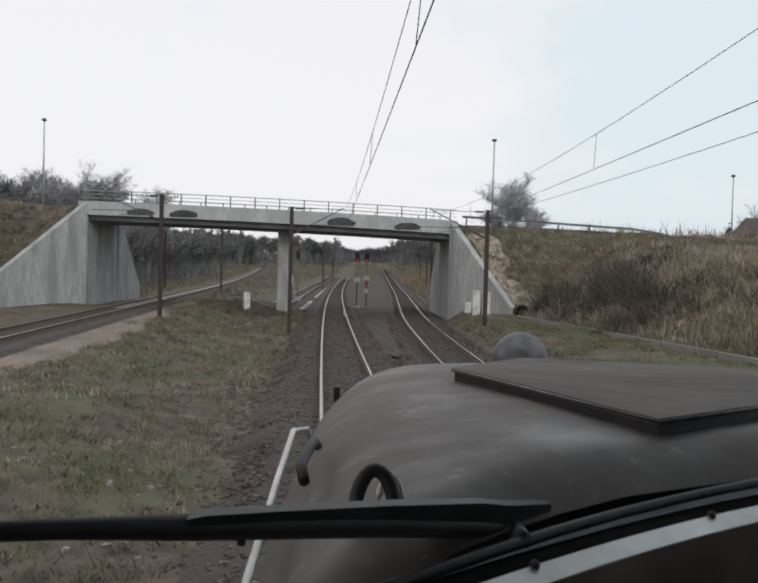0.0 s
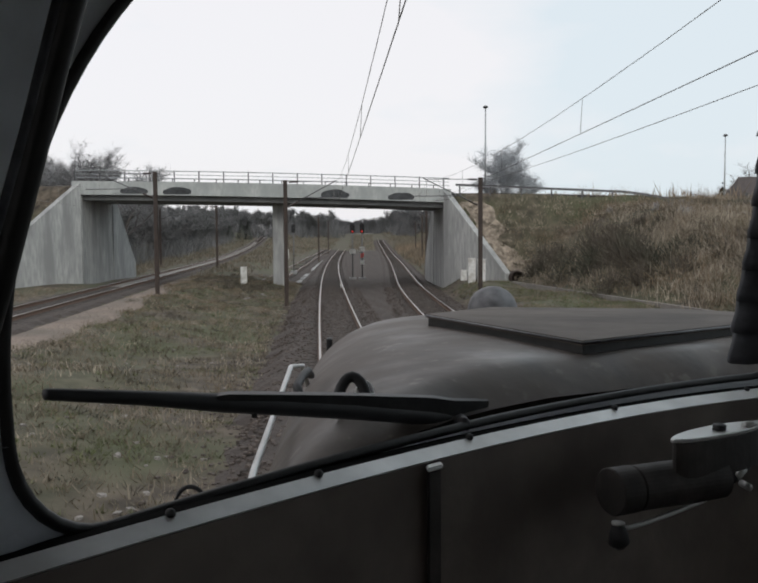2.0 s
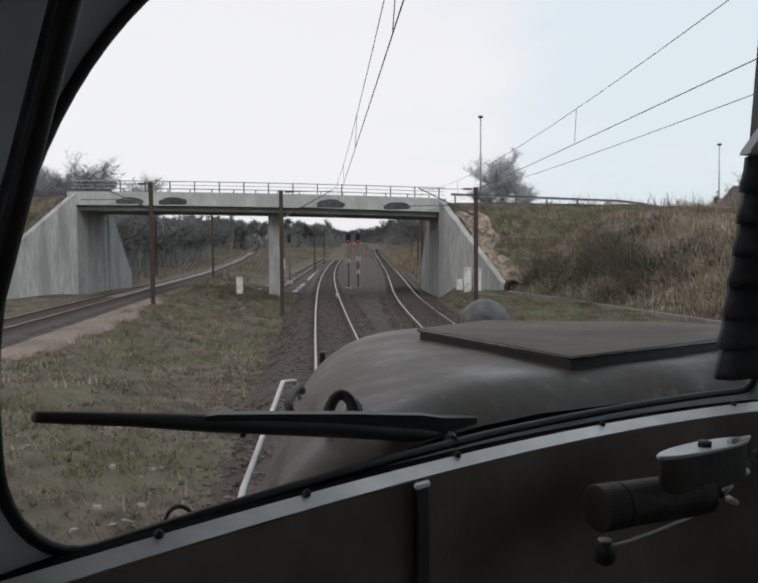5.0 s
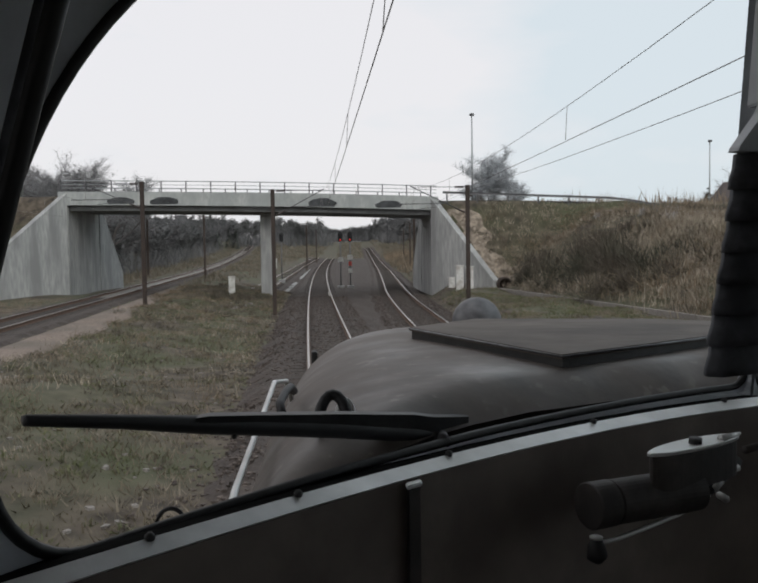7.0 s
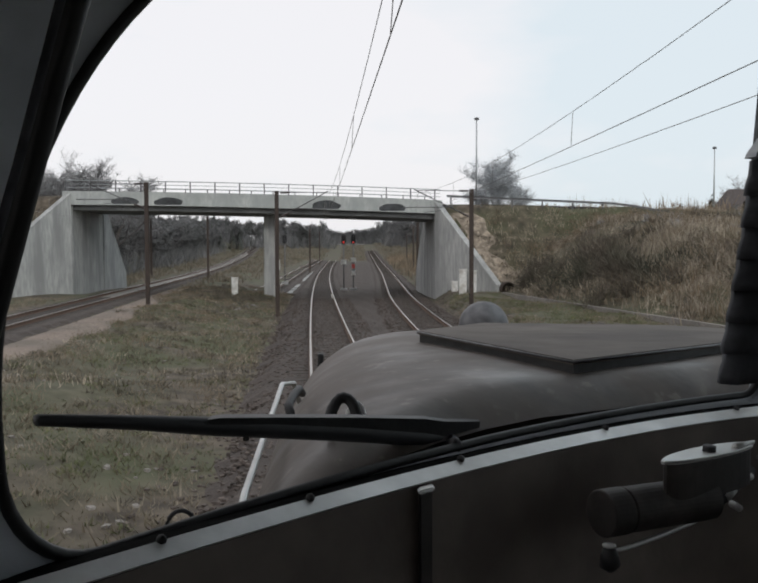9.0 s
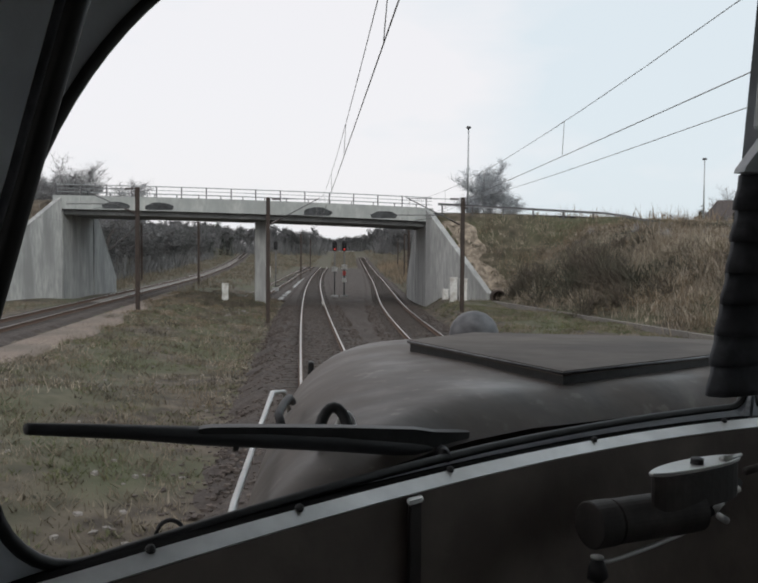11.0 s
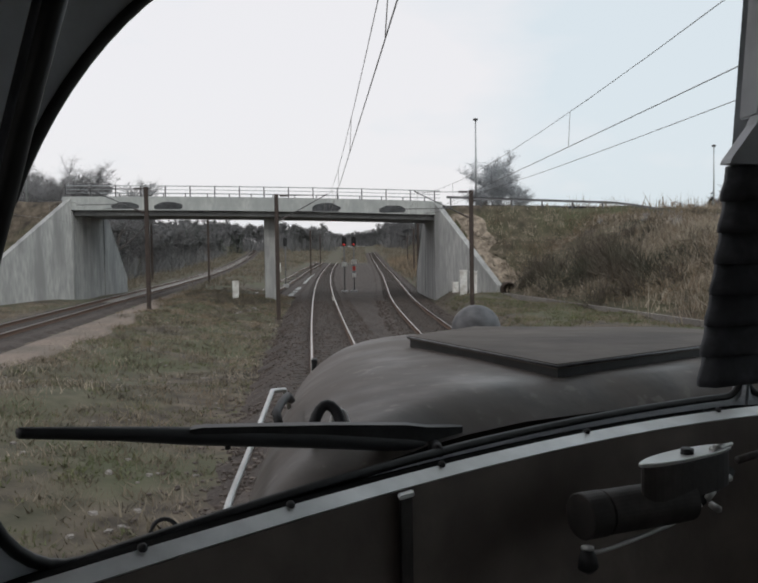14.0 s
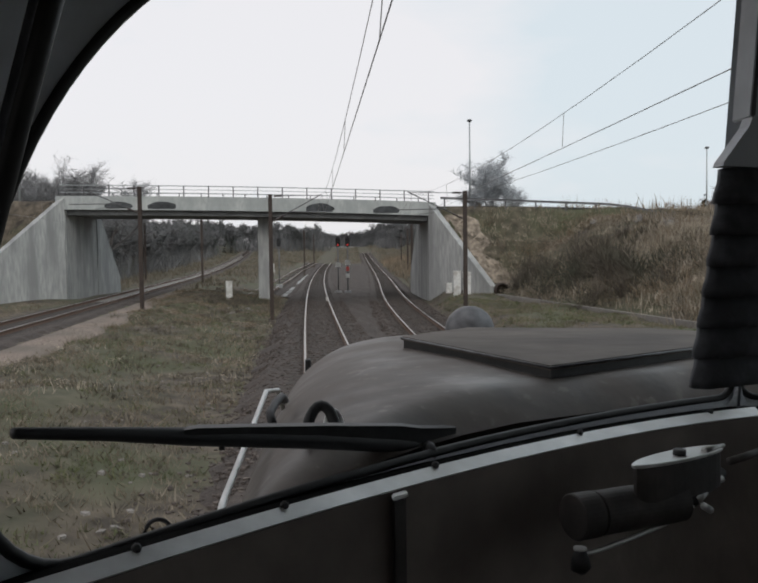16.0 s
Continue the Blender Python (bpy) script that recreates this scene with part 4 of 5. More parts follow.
# low growth on both banks
for name, mat, n, h, w, per, lean, label in (
    ("brushwood", M_BRUSH, 4200, 0.55, 0.020, 16, 0.9, "tangled brown brushwood covering the bank"),
    ("dead_reeds", M_STRAW, 5600, 0.36, 0.022, 12, 0.8, "pale dead reeds and bramble on the bank"),
    ("dry_bank_grass", M_DRYGRASS, 8000, 0.32, 0.026, 12, 0.8, "dull dry grass on the bank"),
):
    sd = len(name)
    x, y, z = scatter(n * 2, 8, 40, 14, 90, lambda x, y: bank_right(x, y) & (patchy(x, y, 0.42, sd) > -0.35))
    blades(name, x, y, z, RNG.uniform(0.5, 1.35, len(x)) * h, np.full(len(x), w), lean, per, 0.32, mat, (label, "brush"))
    x, y, z = scatter(n * 3, -48, -17, 20, 90, lambda x, y: bank_left(x, y) & (patchy(x, y, 0.38, sd + 3) > -0.35))
    blades(name, x, y, z, RNG.uniform(0.5, 1.35, len(x)) * h, np.full(len(x), w), lean, per, 0.32, mat, (label, "brush"))


def thicket(name, x, y, z, height, mat, per, width, tags, flat=1.0):
    """Bushes of twigs that fan out from their feet, one triangle each."""
    n = len(x) * per
    h = np.repeat(height, per)
    a, e = RNG.uniform(0, 2 * np.pi, n), np.arcsin(RNG.uniform(0.05, 1.0, n) ** 0.8)
    start, reach = RNG.uniform(0.0, 0.62, n), RNG.uniform(0.25, 0.55, n)
    base = np.stack([np.repeat(x, per), np.repeat(y, per), np.repeat(z, per) - 0.05], -1)
    out = np.stack([np.cos(a) * np.cos(e) * flat, np.sin(a) * np.cos(e) * flat, np.sin(e)], -1) * h[:, None]
    p = base + out * start[:, None]
    wob = RNG.normal(0, 0.33, (n, 3)) * h[:, None] * reach[:, None]
    q = p + out * reach[:, None] + wob
    side = np.cross(q - p, RNG.normal(0, 1, (n, 3)))
    side *= (width * RNG.uniform(0.6, 1.4, n) / np.maximum(np.linalg.norm(side, axis=1), 1e-6))[:, None]
    verts = np.stack([p - side, p + side, q], 1).reshape(-1, 3)
    me = bpy.data.meshes.new(name)
    me.from_pydata(verts, [], np.arange(len(verts)).reshape(-1, 3))
    me.materials.append(mat)
    return tagged(new(name, me), *tags, kind="stuff")


x, y, z = scatter(900, 10, 30, 26, 84, lambda x, y: bank_right(x, y) & (x < np.interp(y, (0, 40, 56, 67, 82), (17.5, 16, 14.2, 12.6, 10.9)) + 6.0) & (patchy(x, y, 0.9, 2.0) > 0.12))
thicket("shrubs", x, y, z, RNG.uniform(0.6, 1.35, len(x)), M_SHRUB, 120, 0.017, ("dark leafless shrubs along the foot of the bank", "shrubs"))
x, y, z = scatter(900, -34, -17, 26, 86, lambda x, y: bank_left(x, y) & (patchy(x, y, 0.45, 5.0) > -0.1))
thicket("shrubs", x, y, z, RNG.uniform(0.6, 1.8, len(x)), M_SHRUB, 120, 0.018, ("dark leafless shrubs on the bank", "shrubs"))
x, y, z = scatter(420, 16, 44, 30, 88, lambda x, y: bank_right(x, y) & (x > 18))
thicket("bramble", x, y, z, RNG.uniform(0.25, 0.75, len(x)), M_TWIG, 80, 0.016, ("grey bramble and saplings on the bank's ridge", "bramble"), 0.6)
x, y, z = scatter(420, -60, -20, 40, 88, lambda x, y: bank_left(x, y))
thicket("bramble", x, y, z, RNG.uniform(0.7, 2.2, len(x)), M_TWIG, 80, 0.018, ("grey bramble and saplings on the bank", "bramble"), 0.6)
x, y = RNG.uniform(82.4, 88.0, 38), RNG.uniform(0, 2.4, 38)
x, y = RIGHT_END + 0.9 + np.minimum(BRIDGE_Y0 - x, 5.0) * 0.72 + y, x
thicket("scar_tufts", x, y, terrain(x, y), RNG.uniform(0.2, 0.6, len(x)), M_SHRUB, 40, 0.016, ("dark tufts and roots on the slipped soil", "weeds"))
x, y = RNG.normal(14.2, 0.9, 26), RNG.normal(74.0, 2.8, 26)
thicket("thicket", x, y, terrain(x, y), RNG.uniform(1.3, 2.5, len(x)), M_SHRUB, 170, 0.018, ("tall dark thicket at the foot of the bank", "shrubs"), 0.7)
x, y = RNG.normal(-6.6, 1.3, 45), RNG.normal(86.5, 2.2, 45)
thicket("shrubs", x, y, terrain(x, y), RNG.uniform(0.3, 0.85, len(x)), M_SHRUB, 90, 0.014, ("low dark bushes round the white cabinet", "shrubs"))
x, y, z = scatter(420, -13, -3.6, 68, 102, lambda x, y: open_ground(x, y) & (np.abs(x + 4.85) > 0.6))
thicket("shrubs", x, y, z, RNG.uniform(0.15, 0.5, len(x)), M_BRUSH, 44, 0.014, ("low brown scrub on the soil under the bridge", "shrubs"), 1.2)
x, y, z = scatter(5200, 7, 15, 32, 82, lambda x, y: open_ground(x, y) & ~bank_right(x, y) & (patchy(x, y, 0.7, 5.0) > -0.35))
thicket("grass_tufts", x, y, z, RNG.uniform(0.08, 0.24, len(x)), M_NEEDLE_GRASS, 24, 0.012, ("yellow-green tufts of grass beside the second track", "grass"), 1.3)
for cx, cy, n, h in ((13.0, 79.0, 16, 1.5), (14.6, 69.0, 18, 1.7), (17.0, 75.0, 10, 0.9), (18.6, 62.0, 12, 0.9)):
    x, y = RNG.normal(cx, 0.7, n), RNG.normal(cy, 1.6, n)
    thicket("thicket", x, y, terrain(x, y), RNG.uniform(0.6, 1.1, n) * h, M_SHRUB, 170, 0.018, ("dark leafless thicket on the bank", "shrubs"), 0.7)
for cx, cy, n in ((16.0, 61.0, 120), (17.5, 70.0, 150), (14.0, 76.0, 80), (18.6, 56.0, 110)):
    x, y = RNG.normal(cx, 1.2, n), RNG.normal(cy, 2.2, n)
    blades("dead_reeds", x, y, terrain(x, y), RNG.uniform(0.4, 0.9, n), np.full(n, 0.022), 0.7, 14, 0.3, M_STRAW, ("pale clump of dead reeds on the bank", "brush"))
# dark tufts and pale stones on the verge
x, y, z = scatter(2600, -13, 1, 10, 86, lambda x, y: open_ground(x, y) & (patchy(x, y, 1.3, 3.0) > 0.0))
thicket("weed_tufts", x, y, z, RNG.uniform(0.10, 0.34, len(x)), M_SHRUB, 26, 0.011, ("dark tufts of dead weeds on the verge", "weeds"), 1.2)
x, y, z = scatter(9000, -13, 1, 12, 92, lambda x, y: open_ground(x, y) & (patchy(x, y, 0.8, 9.0) + 0.006 * (y - 30) > 0.05))
thicket("grass_tufts", x, y, z, RNG.uniform(0.08, 0.24, len(x)), M_NEEDLE_GRASS, 24, 0.012, ("dull green tufts of grass on the verge", "grass"), 1.3)


def loose_stones(x, y, z, size, mat, label):
    """Small uneven six-sided stones, turned at random."""
    n = len(x)
    shape = np.array([(a, b, c) for a in (-1, 1) for b in (-1, 1) for c in (-0.6, 0.6)], float)
    quad = np.array([(0, 1, 3, 2), (4, 6, 7, 5), (0, 4, 5, 1), (2, 3, 7, 6), (0, 2, 6, 4), (1, 5, 7, 3)])
    v = shape[None] * size[:, None, None] * RNG.uniform(0.45, 1.15, (n, 8, 3))
    a = RNG.uniform(0, 2 * np.pi, n)
    c, s = np.cos(a)[:, None], np.sin(a)[:, None]
    v = np.stack([v[..., 0] * c - v[..., 1] * s, v[..., 0] * s + v[..., 1] * c, v[..., 2]], -1) + np.stack([x, y, z + size * 0.2], -1)[:, None, :]
    f = quad[None] + 8 * np.arange(n)[:, None, None]
    me = bpy.data.meshes.new("stones")
    me.from_pydata(v.reshape(-1, 3), [], f.reshape(-1, 4))
    me.materials.append(mat)
    return tagged(new("stones", me), label, "stones", kind="stuff")


x, y, z = scatter(2600, -13, 2, 8, 90, lambda x, y: open_ground(x, y) & (patchy(x, y, 1.1, 6.0) > 0.2))
xr, yr = RNG.normal(-5.4, 0.8, 16), RNG.normal(80, 2.5, 16)
x, y, z = np.append(x, xr), np.append(y, yr), np.append(z, terrain(xr, yr))
loose_stones(x, y, z, np.append(RNG.uniform(0.02, 0.06, len(x) - 16), RNG.uniform(0.06, 0.15, 16)), M_STONE, "pale loose stones scattered in the verge")
# coarse stones on the ballast beds and strewn beyond their edges
for line, ya, yb, n, level in ((left_track, 12, 88, 15000, 0.0), (right_track, 14, 88, 13000, 0.0)):
    y = RNG.uniform(ya, yb, n)
    o = np.clip(RNG.normal(0, 1.35, n), -3.3, 3.3)
    o = np.where(RNG.random(n) < 0.35, np.sign(o) * RNG.normal(2.05, 0.3, n), o)
    k = np.abs(np.abs(o) - 0.7525) > 0.10
    y, o = y[k], o[k]
    x = line(y) + o
    top = np.where(np.abs(o) < 1.72, -0.18, np.maximum(-0.18 - 0.51 * (np.abs(o) - 1.72), -0.58)) + level
    z = np.where(np.abs(o) > 1.9, np.maximum(top, terrain(x, y)), top)
    loose_stones(x, y, z, RNG.uniform(0.022, 0.05, len(x)), M_CHIP, "coarse brown ballast stones on the track bed")
# rough growth beyond the bridge
x, y, z = scatter(15000, -60, 50, 98, 400, lambda x, y: open_ground(x, y) & ((x < -9.6) | (x > right_track(y)) | (y > 240) | ((x > -3.6) & (x < left_track(np.clip(y, -100, 180)) - 2.4))))
blades("rough_growth", x, y, z, RNG.uniform(0.3, 0.9, len(x)), np.full(len(x), 0.05), 0.5, 8, 0.5, M_DRYGRASS, ("rough dry growth beyond the bridge", "grass"))
x, y, z = scatter(3500, 9, 40, 98, 240, lambda x, y: open_ground(x, y))
blades("scrub", x, y, z, RNG.uniform(0.6, 1.8, len(x)), np.full(len(x), 0.05), 0.4, 10, 0.5, M_BRUSH, ("low bare scrub beyond the bridge", "brush"))


def tree_skeleton(height, spread, seed, levels=4, twig=60):
    """Limbs as (start, end, radius, radius) and fine twigs as (start, end)."""
    rnd = random.Random(seed)
    limbs, twigs = [], []

    def grow(p, d, length, r, level):
        steps = 3
        for k in range(steps):
            d = (d + Vector((rnd.uniform(-0.22, 0.22), rnd.uniform(-0.22, 0.22), rnd.uniform(-0.02, 0.16)))).normalized()
            q = p + d * length / steps
            r2 = r * 0.84
            limbs.append((p, q, r, r2))
            if level > 0 and (k > 0 or level < levels):
                for _ in range(2 if level > 1 else 3):
                    side = Vector((rnd.uniform(-1, 1), rnd.uniform(-1, 1), rnd.uniform(-0.1, 0.7))).normalized()
                    grow(q, (d * 0.55 + side * spread).normalized(), length * rnd.uniform(0.5, 0.72), r2 * 0.55, level - 1)
            if level <= 1:
                for _ in range(twig):
                    side = Vector((rnd.uniform(-1, 1), rnd.uniform(-1, 1), rnd.uniform(-0.4, 1))).normalized()
                    twigs.append((p.lerp(q, rnd.random()), side * height * rnd.uniform(0.03, 0.09)))
            p, r = q, r2

    grow(Vector((0, 0, -0.3)), Vector((0, 0, 1)), height * 0.42, height * 0.020 + 0.04, levels)
    return limbs, twigs


def bare_tree(x, y, z, height, spread, seed, label, levels=3, twig=5, wide=1.5, crown_mat=M_TWIG, limb_mat=M_BARK):
    tree = empty("bare_tree", (x, y, z), label=label, category="tree", group="bare trees")
    limbs, twigs = tree_skeleton(height, spread, seed, levels, twig)
    bm = bmesh.new()
    for p, q, r, r2 in limbs:
        p, q = Vector((p.x * wide, p.y * wide, p.z)), Vector((q.x * wide, q.y * wide, q.z))
        tube(bm, [p, q], [max(r, 0.012), max(r2, 0.010)], 5, False)
    part("trunk", bm, limb_mat, tree, "bare trunk and limbs")
    rnd = random.Random(seed + 1)
    verts, faces = [], []
    for p, d in twigs:
        s = d.cross(Vector((rnd.uniform(-1, 1), rnd.uniform(-1, 1), rnd.uniform(-1, 1)))).normalized() * 0.016
        k, p = len(verts), Vector((p.x * wide, p.y * wide, p.z))
        verts += [p - s, p + s, p + d]
        faces.append((k, k + 1, k + 2))
    raw("crown", verts, faces, crown_mat, tree, "grey haze of fine bare twigs")
    return tree


# Limbs and crown both wear the haze-paled colour, not bark.
bare_tree(14.9, 103.5, ground_at(14.9, 103.5), 10.6, 0.9, 3, "round-crowned bare tree behind the road embankment", 4, 3, 1.15, M_HAZETWIG, M_HAZETWIG)
for x, y, h, sp, sd in ((-41, 132, 14.0, 0.7, 5), (-28.5, 126, 15.0, 0.8, 6), (-35, 129, 13.0, 0.6, 8), (-47, 126, 13.0, 0.7, 9), (66, 165, 14.5, 0.8, 12), (78, 152, 13.0, 0.8, 13), (-57, 128, 11.5, 0.7, 10), (-23.5, 120, 13.5, 0.7, 14), (-32, 122, 15.0, 0.7, 15)):
    bare_tree(x, y, ground_at(x, y), h, sp, sd, "leafless grey-brown tree rising behind the bank", 3, 12, 1.4)


def wood(name, places, kinds, mat_t, mat_c, label):
    """A far wood of many bare trees, in one mesh for trunks and twigs."""
    protos = []
    for seed in range(kinds):
        limbs, twigs = tree_skeleton(10, 0.75, 40 + seed, 2, 11)
        rnd = random.Random(seed)
        v, f, ms = [], [], []
        for p, q, r, r2 in limbs:
            s = Vector((r, 0, 0)) if abs((q - p).normalized().z) > 0.6 else Vector((0, 0, r))
            k = len(v)
            v += [p - s, p + s, q + s * 0.7, q - s * 0.7]
            f.append((k, k + 1, k + 2, k + 3))
            ms.append(0)
        for p, d in twigs:
            s = d.cross(Vector((rnd.uniform(-1, 1), rnd.uniform(-1, 1), rnd.uniform(-1, 1)))).normalized() * 0.075
            k = len(v)
            v += [p - s, p + s, p + d * 1.3]
            f.append((k, k + 1, k + 2))
            ms.append(1)
        protos.append((np.array([tuple(q) for q in v]), f, ms))
    verts, faces, mats, base = [], [], [], 0
    for x, y, h in places:
        v, f, ms = protos[RNG.integers(kinds)]
        a, s = RNG.uniform(0, 2 * np.pi), h / 10
        c, sn = math.cos(a) * s, math.sin(a) * s
        w = np.stack([v[:, 0] * c - v[:, 1] * sn + x, v[:, 0] * sn + v[:, 1] * c + y, v[:, 2] * s + ground_at(x, y)], -1)
        verts.append(w)
        faces += [tuple(base + i for i in q) for q in f]
        mats += ms
        base += len(v)
    ob = raw(name, np.concatenate(verts), faces, [mat_t, mat_c])
    ob.data.polygons.foreach_set("material_index", mats)
    return tagged(ob, label, "wood", kind="stuff")


def conifer_clump(name, places, label):
    verts, faces = [], []
    for x, y, h in places:
        z = ground_at(x, y)
        for k in range(170):
            t = RNG.uniform(0.1, 1.0)
            r = (1 - t) * h * 0.24 + 0.12
            a = RNG.uniform(0, 2 * np.pi)
            p = Vector((x, y, z + t * h))
            tip = p + Vector((math.cos(a) * r, math.sin(a) * r, -0.12 * r + RNG.uniform(-0.2, 0.2)))
            s = Vector((-math.sin(a), math.cos(a), 0.3)) * 0.20
            i = len(verts)
            verts += [p, tip - s, tip + s]
            faces.append((i, i + 1, i + 2))
    return tagged(raw(name, verts, faces, M_NEEDLE), label, "wood", kind="stuff")


far_l = [(RNG.uniform(-95, -26) - 0.07 * (d - 120), d, RNG.uniform(7.5, 12.0)) for d in RNG.uniform(112, 340, 620)]
far_r = [(RNG.uniform(22, 90) + 0.02 * (d - 120), d, RNG.uniform(6.0, 9.5)) for d in RNG.uniform(128, 370, 460)]
far_c = [(RNG.uniform(-34, 46), d, RNG.uniform(6.0, 9.5)) for d in RNG.uniform(424, 500, 240)]
far_m = [(RNG.choice((-1, 1)) * RNG.uniform(12, 130) + 6, d, RNG.uniform(9, 15)) for d in RNG.uniform(340, 520, 340)]
for side, (xa, xb, slope) in enumerate(((-95, -26, -0.07), (24, 95, 0.02))):
    x, y = RNG.uniform(xa, xb, 2600), RNG.uniform(112 + 14 * side, 340, 2600)
    x = x + slope * (y - 120)
    blades("understorey", x, y, terrain(x, y), RNG.uniform(1.5, 4.5, len(x)), np.full(len(x), 0.09), 0.75, 9, 1.0, M_FARWOOD, ("grey-brown undergrowth filling the bare wood", "wood"))
x, y = RNG.choice((-1, 1), 1500) * RNG.uniform(10, 140, 1500) + 6, RNG.uniform(350, 420, 1500)
blades("understorey", x, y, terrain(x, y), RNG.uniform(3.5, 8.0, len(x)), np.full(len(x), 0.16), 0.7, 8, 1.2, M_FARWOOD, ("distant undergrowth closing the view", "wood"))
wood("bare_wood", far_l, 6, M_FARWOOD, M_FARWOOD, "dense bare wood beyond the side track")
wood("bare_wood", far_r, 6, M_FARWOOD, M_FARWOOD, "dense bare wood beyond the second track")
x, y = RNG.uniform(-36, 48, 1300), RNG.uniform(422, 460, 1300)
blades("understorey", x, y, terrain(x, y), RNG.uniform(2.5, 5.5, len(x)), np.full(len(x), 0.16), 0.7, 8, 1.2, M_FARWOOD, ("distant undergrowth across the end of the line", "wood"))
wood("far_wood", far_c, 6, M_FARWOOD, M_FARWOOD, "distant bare wood across the end of the line")
wood("far_wood", far_m, 6, M_FARWOOD, M_FARWOOD, "distant dark wood closing the view")
conifer_clump("conifers", [(RNG.uniform(-48, -20) - 0.07 * (d - 160), d, RNG.uniform(6, 9)) for d in RNG.uniform(260, 330, 9)], "dark conifers among the bare trees")
conifer_clump("conifers", [(RNG.uniform(24, 60), d, RNG.uniform(5, 8.5)) for d in RNG.uniform(220, 360, 20)], "dark conifers in the distant wood")
conifer_clump("conifers", [(RNG.uniform(36, 60), d, RNG.uniform(2.5, 4.5)) for d in RNG.uniform(100, 130, 14)], "small dark conifers along the road's ridge")

# ---- locomotive: the cab from which the line is seen ----
EYE_Z = 3.15
loco = empty("locomotive", (0.657, 28.0, 0), 2.3, label="old diesel locomotive with sooty rounded nose and dark cab", category="locomotive")
CX, CAB = 0.9, 1.6


def loft(rows):
    """Closed surface through rows of points of equal count."""
    bm = bmesh.new()
    vs = [[bm.verts.new(p) for p in row] for row in rows]
    for a, b in zip(vs, vs[1:]):
        for k in range(len(a) - 1):
            bm.faces.new((a[k], a[k + 1], b[k + 1], b[k]))
    bm.faces.new(vs[-1])
    return bm


def bow(u):
    """The windscreen's plan: a shallow bow, with its middle ahead."""
    u = np.clip(u, -0.45, CX / CAB)
    return 0.648 + 0.843 * u - 0.369 * u * u - 0.135 * u ** 3


GLASS = 1.055


def on_screen(u, z, out=0.0, mirror=False):
    """A place on the bowed windscreen: across, up and ahead of it."""
    x, y = CAB * u, CAB * (float(bow(u)) - 0.15 * (max(z, -0.19) + 0.19) + out)
    return ((2 * CX - x) if mirror else x, y, EYE_Z + CAB * z)


def on_glass(u, z, out=0.0, mirror=False):
    """The same on the glass, which stands a hand's width ahead of the lining."""
    x, y, h = on_screen(u, z, out)
    x, y, h = x * GLASS, y * GLASS, EYE_Z + (h - EYE_Z) * GLASS
    return ((2 * CX - x) if mirror else x, y, h)


def nose_top(y):
    return float(np.interp(y, (0.3, 1.2, 2.0, 2.6, 3.0, 3.25, 3.42, 3.5, 3.53), (-0.222, -0.235, -0.248, -0.268, -0.298, -0.36, -0.50, -0.72, -1.0)))


def nose_width(y):
    return float(np.interp(y, (0.3, 1.2, 2.0, 2.6, 3.0, 3.25, 3.42, 3.5, 3.53), (1.10, 1.08, 1.05, 1.01, 0.95, 0.86, 0.70, 0.46, 0.1)))


LEAN = Matrix(((0.99993, 0.00112, 0.01218), (-0.00097, 0.99992, -0.01227), (-0.01219, 0.01226, 0.99985))).to_4x4()
LEAN = Matrix.Translation((0, 0, EYE_Z)) @ LEAN @ Matrix.Translation((0, 0, -EYE_Z))


def leaning(ob):
    """The body rides a little down at its front and side."""
    ob.data.transform(LEAN)
    return ob


rows = []
for t in (0, 0.012, 0.025, 0.038, 0.05, 0.08, 0.12, 0.17, 0.26, 0.36, 0.48, 0.60, 0.70, 0.78, 0.84, 0.88, 0.91, 0.94, 0.96, 0.98, 0.992, 1.0):
    row = []
    for a in np.linspace(math.pi, 0, 41):
        c, sn, n = math.cos(a), math.sin(a), 7.0
        x0 = CX + 1.09 * math.copysign(abs(c) ** (2 / n), c)
        back = CAB * (float(bow(min(x0, 2 * CX - x0) / CAB)) + 0.085)
        y = back + t * (3.53 - back)
        row.append((CX + nose_width(y) * math.copysign(abs(c) ** (2 / n), c), y, EYE_Z - 1.6 + (nose_top(y) - 0.055 * max(0.0, 1 - t / 0.05) ** 1.5 + 1.6) * sn ** (2 / n)))
    rows.append(row)
nose = leaning(part("nose", loft(rows), M_NOSE, loco, "sooty brown-grey painted rounded nose", True))
bm = bmesh.new()
outline = [(0.268, 2.30), (0.482, 1.60), (1.02, 1.985), (1.25, 2.30), (1.08, 2.55), (0.54, 2.74)]
low = [bm.verts.new((x, y, EYE_Z + nose_top(y) + 0.016)) for x, y in outline]
top = [bm.verts.new((x, y, EYE_Z + nose_top(y) + 0.026)) for x, y in outline]
bm.faces.new(top)
bm.faces.new(low[::-1])
for k in range(6):
    bm.faces.new((low[k], low[(k + 1) % 6], top[(k + 1) % 6], top[k]))
bmesh.ops.bevel(bm, geom=[e for e in bm.edges if all(v in top for v in e.verts)], offset=0.003, segments=2, affect="EDGES")
hatch = leaning(part("hatch", bm, M_HATCH, nose, "raised sheet-metal hatch"))
# Inset black rim, put in as the shadow line below the plate.
bm = bmesh.new()
inner = [(0.76 + (x - 0.76) * 0.985, 2.2 + (y - 2.2) * 0.985) for x, y in outline]
low, top = [[bm.verts.new((x, y, EYE_Z + nose_top(y) + h)) for x, y in inner] for h in (-0.04, 0.0155)]
bm.faces.new(top)
